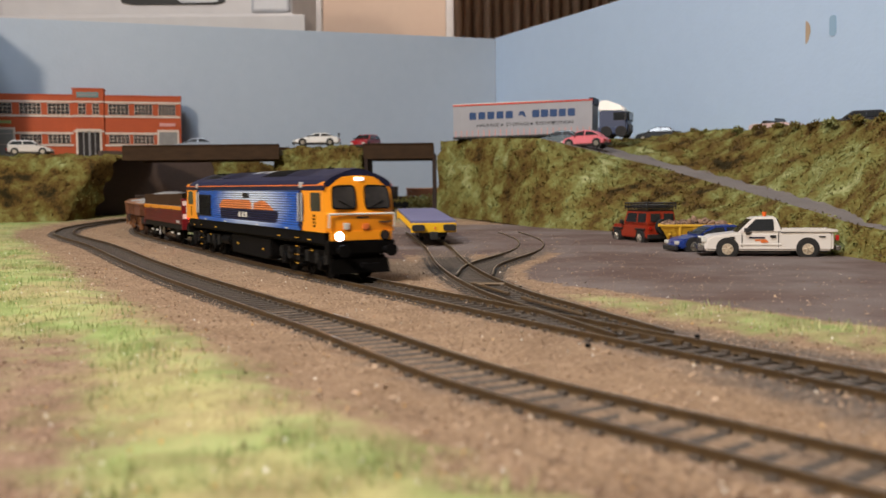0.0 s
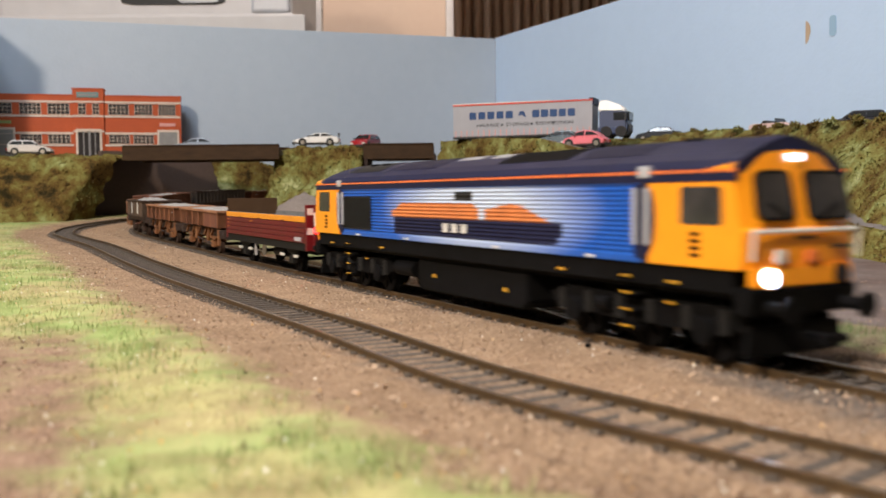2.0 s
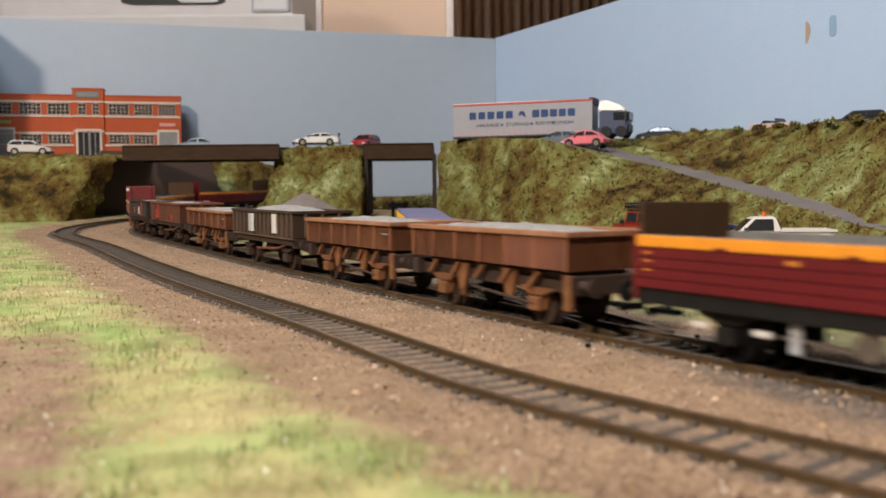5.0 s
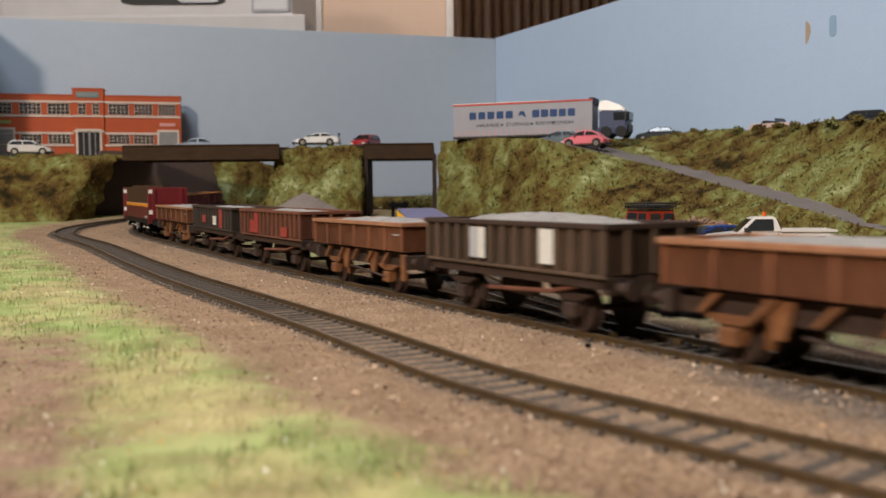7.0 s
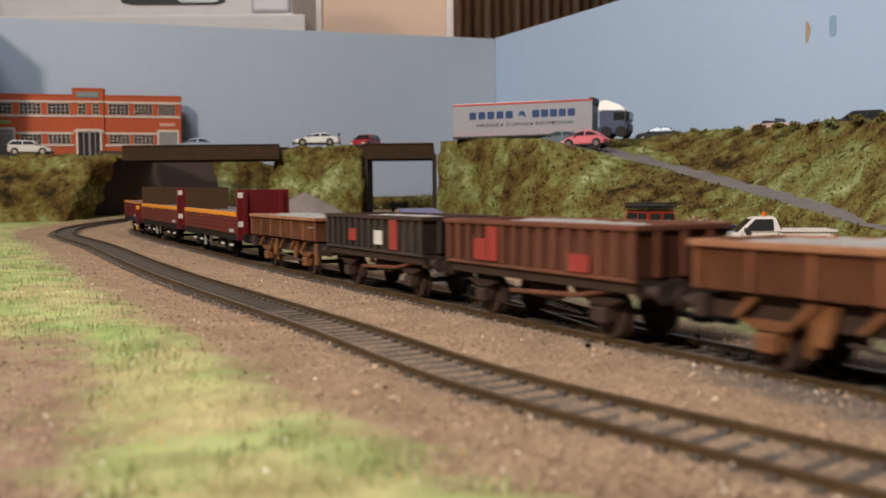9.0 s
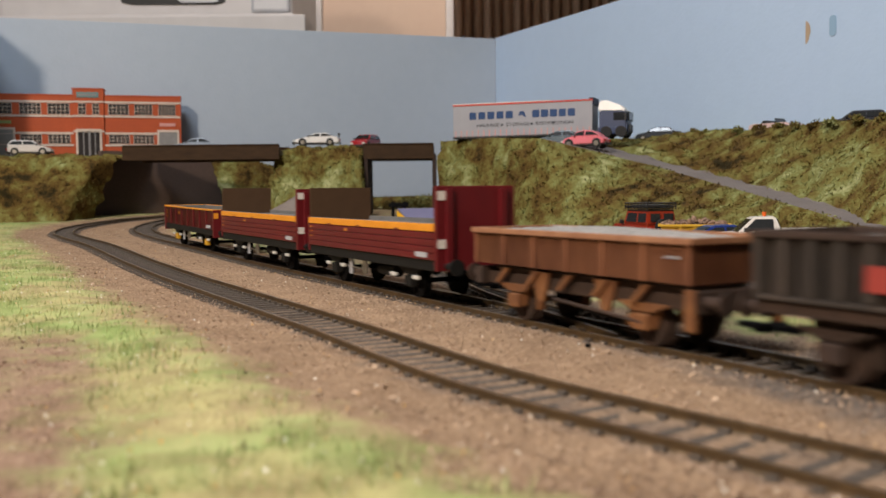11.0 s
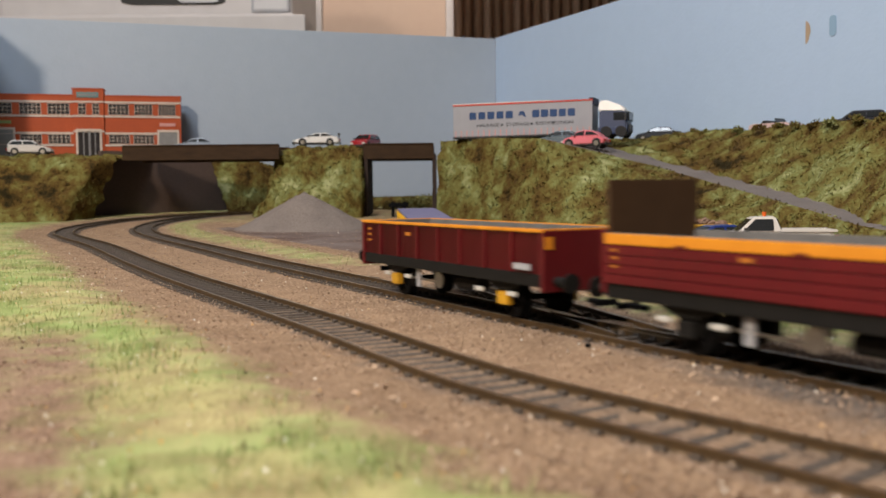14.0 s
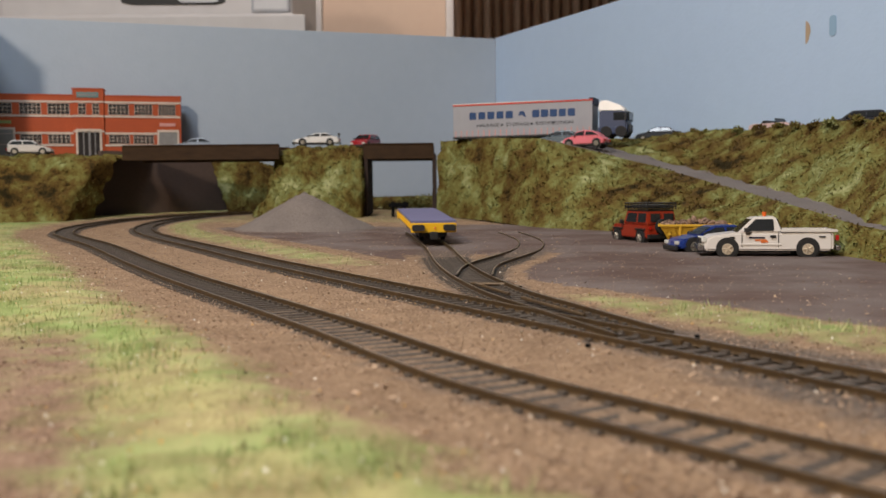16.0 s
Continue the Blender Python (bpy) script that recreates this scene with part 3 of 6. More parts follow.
def quad_patch(parent, name, x0, x1, z0, z1, y, material, label=""):
    """A painted mark on both sides of a vehicle, a hair proud."""
    for s in (-1, 1):
        part(name, bx(x0, x1, min(s * y, s * (y + 0.12)), max(s * y, s * (y + 0.12)), z0, z1), material, parent, label)


def rounded(pts, r, seg=4):
    """Rounds the corners of a closed outline."""
    out = []
    k = len(pts)
    for i in range(k):
        p, a, b = Vector(pts[i]), Vector(pts[i - 1]), Vector(pts[(i + 1) % k])
        u, w = (a - p), (b - p)
        q = min(r, u.length * 0.45, w.length * 0.45)
        u, w = p + u.normalized() * q, p + w.normalized() * q
        for j in range(seg + 1):
            f = j / seg
            out.append(tuple((1 - f) ** 2 * u + 2 * f * (1 - f) * p + f * f * w))
    return out


def plate(outline, axis, c0, c1):
    """A flat outline given thickness along one axis ('x': outline in y, z; 'y': outline in x, z; 'z': outline in x, y)."""
    bm = bmesh.new()

    def place(p, c):
        return {"x": (c, p[0], p[1]), "y": (p[0], c, p[1]), "z": (p[0], p[1], c)}[axis]

    a, b = [bm.verts.new(place(p, c0)) for p in outline], [bm.verts.new(place(p, c1)) for p in outline]
    bm.faces.new(a), bm.faces.new(b[::-1])
    for i in range(len(a)):
        j = (i + 1) % len(a)
        bm.faces.new((a[i], b[i], b[j], a[j]))
    bmesh.ops.recalc_face_normals(bm, faces=bm.faces)
    return bm


ROOF = [(-17.0, 43.0), (-16.7, 44.4), (-15.0, 46.2), (-11.5, 48.2), (-6, 50.4), (-2, 51.6), (0, 51.8), (2, 51.6), (6, 50.4), (11.5, 48.2), (15.0, 46.2), (16.7, 44.4), (17.0, 43.0)]


def ship_paint(x, z):
    """Which paint a spot on the ribbed side has: 0 blue to white, 1 hull navy, 2 container orange, 3 black plate."""
    x = x - 8
    if -54 < x < 58 - max(0, 28 - z) * 1.4 and 24.6 < z < 30.6:
        return 1
    if 30.6 < z < 36.0 - max(0, (abs(x + 20) - 26) * 0.35) and -56 < x < 12:
        return 2
    if 30.6 < z < 36.0 - abs(x - 30) * 0.12 - max(0, (x - 36) * 0.16) and 14 < x < 56:
        return 2
    if -4.5 < x < 6.5 and 37 < z < 40.2:
        return 3
    return 0


def ribbed_side(s):
    """The corrugated body side between the cabs, one flute every 1.25 mm."""
    bm = bmesh.new()
    xs = np.arange(-99, 101, 2.0)
    zs = [(22.2, 17.0), (23.6, 17.0)]
    z = 23.7
    while z < 41.2:
        zs += [(z, 17.0), (z + 0.55, 16.55), (z + 0.7, 16.55), (z + 1.2, 17.0)]
        z += 1.25
    zs += [(41.6, 17.0), (43.0, 17.0)]
    grid = [[bm.verts.new((x, s * y, zz)) for x in xs] for zz, y in zs]
    for j in range(len(zs) - 1):
        for i in range(len(xs) - 1):
            q = (grid[j][i], grid[j][i + 1], grid[j + 1][i + 1], grid[j + 1][i])
            f = bm.faces.new(q if s < 0 else q[::-1])
            cz = (zs[j][0] + zs[j + 1][0]) / 2
            f.material_index = ship_paint((xs[i] + xs[i + 1]) / 2, cz) if cz < 41.3 else 4
    return bm


def cab(t, e):
    """One driving cab; e is 1 at the leading end and -1 at the trailing end."""
    c = part("cab", bmesh.new(), M["engine_yellow"], t, "orange-yellow driving cab")
    prof = [(101, 22.2), (131.5, 22.2), (132.6, 22.6), (133, 30.6), (132.2, 31.4), (129.8, 43.8), (129.2, 45.2), (112, 43.0), (101, 43.0)]
    bm = bmesh.new()
    n = 10
    rows = []
    for x, z in prof:
        ys = np.linspace(-17, 17, n + 1)
        bow = [0.0 if x < 125 else (1.6 * (abs(y) / 17) ** 3) for y in ys]
        rows.append([bm.verts.new((e * (x - b), y, z + ((3.0 * (1 - (y / 17) ** 2)) if z > 44 else 0))) for y, b in zip(ys, bow)])
    for a, b in zip(rows, rows[1:] + rows[:1]):
        for i in range(n):
            bm.faces.new((a[i], a[i + 1], b[i + 1], b[i]))
    for i in (0, n):
        bm.faces.new([r[i] for r in rows])
    bmesh.ops.recalc_face_normals(bm, faces=bm.faces)
    old = c.data
    c.data = mesh_of("cab", bm, M["engine_yellow"])
    bpy.data.meshes.remove(old)
    # windscreens, leaning with the face
    for s in (-1, 1):
        out = rounded([(s * 2.5, 33.0), (s * 14.4, 33.0), (s * 13.8, 42.6), (s * 11, 43.4), (s * 2.5, 43.6)], 1.8)
        w = part("windscreen", plate(out, "x", -0.35, 0.35), M["cab_glass"], c)
        rim = bmesh.new()
        for p, q in zip(out, out[1:] + out[:1]):
            rod(rim, (0.1, *p), (0.1, *q), 0.45, 6)
        g = part("window_seal", rim, M["sooty"], w)
        lean = math.degrees(math.atan2(2.6, 12.8))
        w.matrix_basis = at(e * 132.25, 0, 0) @ at(0, 0, 31.4) @ pose(0, 0, 0, 0, -e * lean, 0) @ at(0, 0, -31.4) @ pose(0, 0, 0, 0, 0, -s * e * 5)
        wip = rod(bmesh.new(), (e * 0.6, s * 4, 33), (e * 0.6, s * 11, 36.5), 0.22, 6)
        part("wiper", wip, M["sooty"], w)
    for s in (-1, 1):
        y = 17.0
        out = rounded([(e * 112.3, 31.8), (e * 125.5, 31.8), (e * 125.2, 40.4), (e * 112.3, 40.4)], 1.2)
        part("side_window", plate(out, "y", s * y - 0.1, s * y + 0.15), M["cab_glass"], c)
        # recessed door with pale grab rails and a rounded navy surround
        out = rounded([(e * 96, 23.0), (e * 100.5, 23.0), (e * 103.2, 27.5), (e * 103.8, 33), (e * 103.0, 39), (e * 100.5, 41.2), (e * 96, 41.2)], 2.0)
        part("doorway", plate(out, "y", s * y - 0.1, s * (y + 0.22)), M["navy"], c)
        for gx in (95.6, 100.2):
            part("grab_rail", bx(min(e * gx, e * (gx + 1.5)), max(e * gx, e * (gx + 1.5)), min(s * y, s * (y + 0.7)), max(s * y, s * (y + 0.7)), 26.4, 40.2, 0.3), M["grab_grey"], c)
        for zz in (29.6, 28.0, 26.4, 24.8):
            part("lettering", bx(min(e * 115.5, e * 118.5), max(e * 115.5, e * 118.5), min(s * y, s * (y + 0.1)), max(s * y, s * (y + 0.1)), zz - 0.4, zz + 0.6), M["sooty"], c)
        for zz in (18.6, 14.4, 10.2, 6.0):
            st = part("step", bx(min(e * 89.5, e * 96), max(e * 89.5, e * 96), min(s * 13, s * 16.6), max(s * 13, s * 16.6), zz - 0.6, zz, 0.1), M["sooty"], c)
            part("step_edge", bx(min(e * 90.4, e * 94.4), max(e * 90.4, e * 94.4), min(s * 16.5, s * 16.9), max(s * 16.5, s * 16.9), zz - 0.25, zz + 0.1), M["step_yellow"], st)
        part("skirt_mark", bx(min(e * 108, e * 112), max(e * 108, e * 112), min(s * 16.9, s * 17.15), max(s * 16.9, s * 17.15), 18.0, 18.5), M["step_yellow"], c)
    # front handrail, lamps, panel lines
    bm = rod(bmesh.new(), (e * 133.9, -16.2, 30.6), (e * 133.9, 16.2, 30.6), 0.5, 8)
    for s in (-1, 1):
        rod(bm, (e * 133.4, s * 16.2, 24.5), (e * 133.9, s * 16.2, 30.6), 0.5, 8)
    part("handrail", bm, M["paint_white"], c, "white front handrail")
    for s in (-1, 1):
        lit = (s < 0 and e > 0)
        bm = rod(bmesh.new(), (e * 131, s * 11.4, 20.6), (e * 133.7, s * 11.4, 20.6), 2.4, 18)
        lamp = part("headlight", bm, M["engine_yellow"] if lit else M["sooty"], c)
        part("lamp_lens", rod(bmesh.new(), (e * 133.6, s * 11.4, 20.6), (e * 134.1, s * 11.4, 20.6), 1.95, 18), M["head_lamp"] if lit else M["lens_dark"], lamp)
        if e < 0:
            part("tail_light", rod(bmesh.new(), (e * 132.6, s * 13.6, 22.6), (e * 137.4, s * 13.9, 22.6), 1.7, 14), M["tail_lamp"] if s < 0 else M["lens_dark"], c)
    part("marker_light", plate(rounded([(-1.9, 45.9), (1.9, 45.9), (1.9, 47.4), (-1.9, 47.4)], 0.7), "x", e * 128.4, e * 130.6), M["marker_lamp"] if e > 0 else M["lens_dark"], c)
    part("lamp_bracket", bx(min(e * 132.8, e * 134), max(e * 132.8, e * 134), -9.2, -6.4, 23.6, 26.6, 0.4), M["paint_white"], c)
    part("cable_socket", bx(min(e * 132.8, e * 134), max(e * 132.8, e * 134), 0.2, 3.4, 23.4, 26.2, 0.6), M["stripe_orange"], c)
    for y0, y1, z0 in ((-2.6, 3.4, 28.6), (9.0, 14.6, 26.4)):
        part("lettering", bx(min(e * 132.7, e * 133.2), max(e * 132.7, e * 133.2), y0, y1, z0, z0 + 0.8), M["umber"], c)
    nose = prism([(e * 131, 18.4), (e * 133.4, 18.4), (e * 133.2, 23), (e * 131, 23)], -15.2, 15.2, None, 0.4)
    part("lower_valance", nose, M["engine_yellow"], c)
    beam = prism([(e * 128, 12.2), (e * 133.0, 12.2), (e * 134, 18.4), (e * 128, 18.4)], -16.4, 16.4, None, 0.5)
    part("buffer_beam", beam, M["sooty"], t)
    plough = plate([(-15, 3.2), (15, 3.2), (14, 10), (-14, 10)], "x", e * 129.5, e * 131)
    part("snow_plough", plough, M["sooty"], t)


def bogie(t, cx):
    b = part("bogie", bx(cx - 37, cx + 37, -9, 9, 8, 13, 0.5), M["sooty"], t, "black three-axle bogie")
    for s in (-1, 1):
        out = [(cx - 38, 11), (cx - 30, 13.5), (cx - 8, 13.2), (cx, 12), (cx + 8, 13.2), (cx + 30, 13.5), (cx + 38, 11), (cx + 36, 8.4), (cx + 14, 6.8), (cx, 6.2), (cx - 14, 6.8), (cx - 36, 8.4)]
        part("side_frame", plate(out, "y", s * 11.2, s * 13.0), M["sooty"], b)
        for k in (-25, 0, 25):
            a = disc(bmesh.new(), cx + k, s * 12, s * 14.8, 7.2, 3.0, 14)
            box(a, cx + k - 4.5, cx + k + 4.5, min(s * 12, s * 13.8), max(s * 12, s * 13.8), 6.6, 10.6, 0.4)
            part("axle_box", a, M["sooty"], b)
            sp = bmesh.new()
            for u in (-6, 6):
                rod(sp, (cx + k + u, s * 13.2, 7.2), (cx + k + u, s * 13.2, 12.8), 1.5, 10)
            part("spring", sp, M["wagon_black"], b)
        part("brake_cylinder", rod(bmesh.new(), (cx - 14, s * 14, 10.4), (cx - 9, s * 14, 10.4), 1.8, 10), M["sooty"], b)
        for u in (12,):
            part("grab_mark", bx(cx + u, cx + u + 3.4, min(s * 14, s * 14.3), max(s * 14, s * 14.3), 12.6, 13.0), M["step_yellow"], b)
    for k in (-25, 0, 25):
        wheelset(t, cx + k, 6.9, M["sooty"])


def locomotive():
    t = thing("locomotive", at(0, 0, 0), "blue and orange-yellow diesel locomotive with a painted ship, headlight lit", "locomotive")
    core = part("body", bx(-101, 101, -16.4, 16.4, 22, 43.1), M["navy"], t)
    for s in (-1, 1):
        side = part("body_side", ribbed_side(s), [M["livery_blue"], M["navy"], M["box_orange"], M["grille_black"], M["engine_blue"]], core, "ribbed blue side with a container ship painted on white")
        g = part("radiator_grille", bx(-97.6, -66.5, min(s * 16.9, s * 17.2), max(s * 16.9, s * 17.2), 25, 38.4, 0.1), M["grille_black"], core, "black radiator grille")
        for k in range(20):
            part("grille_bar", bx(-97 + k * 1.55, -96.6 + k * 1.55, min(s * 17.1, s * 17.35), max(s * 17.1, s * 17.35), 25.4, 38), M["sooty"], g)
        for x0, w in ((-5, 4.9), (1.4, 4.9), (7.8, 4.9)):
            mk = bx(x0, x0 + w - 1.2, min(s * 16.9, s * 17.12), max(s * 16.9, s * 17.12), 26.2, 29.2)
            part("emblem", mk, M["paint_white"], core)
        part("cantrail_band", bx(-129.5, 129.5, min(s * 16.7, s * 17.15), max(s * 16.7, s * 17.15), 41.4, 43.5, 0.1), M["navy"], t)
        part("orange_stripe", bx(-129.6, 129.6, min(s * 16.8, s * 17.28), max(s * 16.8, s * 17.28), 43.5, 44.1), M["stripe_orange"], t)
        part("solebar", bx(-128, 128, min(s * 14, s * 16.2), max(s * 14, s * 16.2), 16.8, 22.1, 0.3), M["sooty"], t)
        for x in (-60, 62):
            part("label_plate", bx(x, x + 3.6, min(s * 16.2, s * 16.4), max(s * 16.2, s * 16.4), 18.0, 18.6), M["step_yellow"], t)
        for x in (-82, -36, 28, 76):
            part("jacking_mark", bx(x, x + 4, min(s * 17, s * 17.2), max(s * 17, s * 17.2), 22.4, 23.1), M["paint_white"], t)
        for x in (-103, 97.6):
            part("roof_joint", bx(x, x + 4.4, min(s * 16.4, s * 17.4), max(s * 16.4, s * 17.4), 42.6, 45.4, 0.3), M["grab_grey"], t)
    # roof: arched sheet drooping at both ends
    bm = bmesh.new()
    rings = []
    for x, d in ((-128.6, -2.6), (-124, -0.9), (-118, -0.3), (-108, 0), (108, 0), (118, -0.3), (124, -0.2), (129.0, -0.6)):
        rings.append([bm.verts.new((x, y, 43.2 + (z - 43.0) * (1 + d / 9.5))) for y, z in ROOF])
    for a, b in zip(rings, rings[1:]):
        for i in range(len(ROOF) - 1):
            bm.faces.new((a[i], a[i + 1], b[i + 1], b[i]))
    for r in (rings[0], rings[-1]):
        bm.faces.new(r)
    bmesh.ops.recalc_face_normals(bm, faces=bm.faces)
    roof = part("roof", bm, M["navy"], t, "dark navy arched roof")
    for x0, x1, k in ((-104, -70, "grille_black"), (-58, -20, "navy"), (-14, 2, "grab_grey"), (8, 20, "grab_grey"), (22, 60, "sooty"), (66, 92, "navy")):
        pts = [(y, z + 0.35) for y, z in ROOF if abs(y) < (13.5 if k != "grab_grey" else 7)]
        b2 = bmesh.new()
        lo, hi = [b2.verts.new((x0, y, z)) for y, z in pts], [b2.verts.new((x1, y, z)) for y, z in pts]
        for i in range(len(pts) - 1):
            b2.faces.new((lo[i], lo[i + 1], hi[i + 1], hi[i]))
        bmesh.ops.solidify(b2, geom=b2.faces[:], thickness=0.6)
        part("roof_panel", b2, M[k], roof)
    for x in (-92, -80):
        part("roof_fan", rod(bmesh.new(), (x, 0, 50.8), (x, 0, 52.0), 5, 20), M["sooty"], roof)
    part("horn", rod(bmesh.new(), (98, -2, 51.6), (104, -2, 51.6), 0.8, 8), M["sooty"], roof)
    for e in (-1, 1):
        cab(t, e)
        buffers(t, e * 133.5, 14.2, M["sooty"], 11.6, 7)
    part("underframe", bx(-126, 126, -13.5, 13.5, 15.5, 22, 0.4), M["sooty"], t)
    tank = part("fuel_tank", prism([(-30, 15.5), (-30, 6.5), (-27, 4.2), (41, 4.2), (44, 6.5), (44, 15.5)], -14.2, 14.2, None, 0.6), M["sooty"], t, "black fuel tank")
    for s in (-1, 1):
        for x, z, w in ((-18, 9.6, 2.2), (30, 8.8, 2.2)):
            part("tank_label", bx(x, x + w, min(s * 14.1, s * 14.4), max(s * 14.1, s * 14.4), z, z + 1.1), M["step_yellow"], tank)
        part("air_tank", rod(bmesh.new(), (-50, s * 12, 11), (-34, s * 12, 11), 3.0, 14), M["sooty"], t)
    for cx in (-92, 92):
        bogie(t, cx)
    TRAIN.append((t, 397.0))


def running_gear(t, base, material, wheel=6.3, box_material=None):
    """Two axles with guards, springs and boxes."""
    for e in (-1, 1):
        x = e * base / 2
        wheelset(t, x, wheel, M["rust_dark"] if material is not M["wagon_black"] else M["sooty"])
        for s in (-1, 1):
            w = part("axle_guard", plate([(x - 6.5, 13.8), (x + 6.5, 13.8), (x + 3.2, 4.8), (x - 3.2, 4.8)], "y", s * 10.4, s * 11.4), material, t)
            part("axle_box", bx(x - 2.8, x + 2.8, min(s * 11, s * 13.8), max(s * 11, s * 13.8), 4.4, 8.6, 0.5), box_material or material, w)
            sp = bmesh.new()
            for k in range(4):
                box(sp, x - 9 + 1.6 * k, x + 9 - 1.6 * k, min(s * 11.4, s * 13), max(s * 11.4, s * 13), 10.8 - 0.55 * k, 11.3 - 0.55 * k)
            part("leaf_spring", sp, material, w)
            part("brake_shoe", bx(x - e * 8 - 1, x - e * 8 + 1, min(s * 7.5, s * 9.8), max(s * 7.5, s * 9.8), 4, 10, 0.3), material, t)


def stone_load(length, half, z, heap, seed):
    """A heaped load of grey stone chips."""
    rnd = random.Random(seed)
    bm = bmesh.new()
    nx, ny = 40, 14
    g = []
    for i in range(nx + 1):
        row = []
        for j in range(ny + 1):
            u, w = i / nx * 2 - 1, j / ny * 2 - 1
            x, y = u * length / 2, w * half
            h = heap * max(0.0, math.cos(u * 1.35)) * max(0.0, 1 - w * w) + 0.7 * noise.noise((x * 0.25, y * 0.25, seed)) + rnd.uniform(-0.35, 0.35)
            row.append(bm.verts.new((x, y, z - 1.6 + h)))
        g.append(row)
    for i in range(nx):
        for j in range(ny):
            bm.faces.new((g[i][j], g[i + 1][j], g[i + 1][j + 1], g[i][j + 1]))
    return bm


def shell(x, y0, y1, z0, z1, x_low=None, thick=1.0):
    """An open-topped box, tapering to half-width y0 at the floor."""
    bm = bmesh.new()
    xl = x_low or x
    v = [bm.verts.new(p) for p in ((-xl, -y0, z0), (xl, -y0, z0), (xl, y0, z0), (-xl, y0, z0), (-x, -y1, z1), (x, -y1, z1), (x, y1, z1), (-x, y1, z1))]
    for q in ((3, 2, 1, 0), (0, 1, 5, 4), (1, 2, 6, 5), (2, 3, 7, 6), (3, 0, 4, 7)):
        bm.faces.new([v[i] for i in q])
    bmesh.ops.solidify(bm, geom=bm.faces[:], thickness=-thick)
    bmesh.ops.recalc_face_normals(bm, faces=bm.faces)
    return bm


def rim(x, y, z, w, h):
    bm = bmesh.new()
    for s in (-1, 1):
        box(bm, -x, x, min(s * y, s * (y - w)), max(s * y, s * (y - w)), z - h, z, 0.25)
        box(bm, min(s * x, s * (x - w)), max(s * x, s * (x - w)), -y + w * 0.98, y - w * 0.98, z - h, z - 0.02, 0.2)
    return bm


def rusty_wagon(s, seed, patch=False):
    """Short open ballast wagon of rust-brown steel, with raking struts and plate feet."""
    t = thing("ballast_wagon", at(0, 0, 0), "short rust-brown open wagon with panelled sides and stone load", "wagon", "rusty ballast wagons")
    b = part("body", shell(48.5, 14.6, 15.2, 17.2, 28), M["rust"], t)
    part("rim", rim(49.6, 16.2, 28.4, 1.8, 1.6), M["rust_rim"], b, "pale rusted top rim")
    for e in (-1, 1):
        for k in range(7):
            x = -48 + 16 * k
            part("stanchion", bx(x - 0.6, x + 0.6, min(e * 14.8, e * 15.55), max(e * 14.8, e * 15.55), 17.2, 27, 0.15), M["rust"], b)
        for k in range(5):
            x = -32 + 16 * k
            part("strut", plate([(x - 1.2, 16.2), (x + 1.2, 16.2), (x - 4.5, 11.4), (x - 6.3, 11.4)], "y", e * 13.0, e * 14.2), M["rust_orange"], t)
        part("foot_plate", bx(46.4, 49.6, min(e * 13.6, e * 15.2), max(e * 13.6, e * 15.2), 6.2, 16.2, 0.3), M["rust_orange"], t, "orange-rusted corner step plate")
        part("solebar", bx(-49, 49, min(e * 9.5, e * 11.5), max(e * 9.5, e * 11.5), 10.5, 14.4, 0.3), M["rust_dark"], t)
        for x in (-16, 14):
            part("gusset", plate([(x - 4, 16.0), (x + 5, 16.0), (x + 2, 7.5), (x - 1, 7.0)], "y", e * 11.8, e * 13.0), M["rust_orange"], t)
        part("brake_lever", rod(bmesh.new(), (-8, e * 13.4, 8.8), (30, e * 13.4, 6.4), 0.5, 6), M["rust_dark"], t)
        part("number_panel", bx(40, 45, min(e * 15.1, e * 15.4), max(e * 15.1, e * 15.4), 23.4, 23.8), M["grab_grey"], b)
    if patch:
        part("repaired_panel", bx(16.8, 47.4, -15.5, -14.9, 17.4, 26.6), M["rust_red"], b, "red-brown repainted side panel")
    part("load", stone_load(93, 14, 28.6, 2.2, seed), M["stone"], b, "heaped grey stone")
    part("hopper_floor", prism([(-44, 16.2), (44, 16.2), (30, 11), (-30, 11)], -11, 11), M["rust_dark"], t)
    running_gear(t, 58, M["rust_orange"], 6.0, M["rust_orange"])
    for e in (-1, 1):
        part("headstock", bx(min(e * 46, e * 49.8), max(e * 46, e * 49.8), -14.5, 14.5, 10.4, 15.8, 0.3), M["rust_dark"], t)
        buffers(t, e * 49.8, 13.2, M["rust_dark"], 11, 6.5)
    TRAIN.append((t, s))


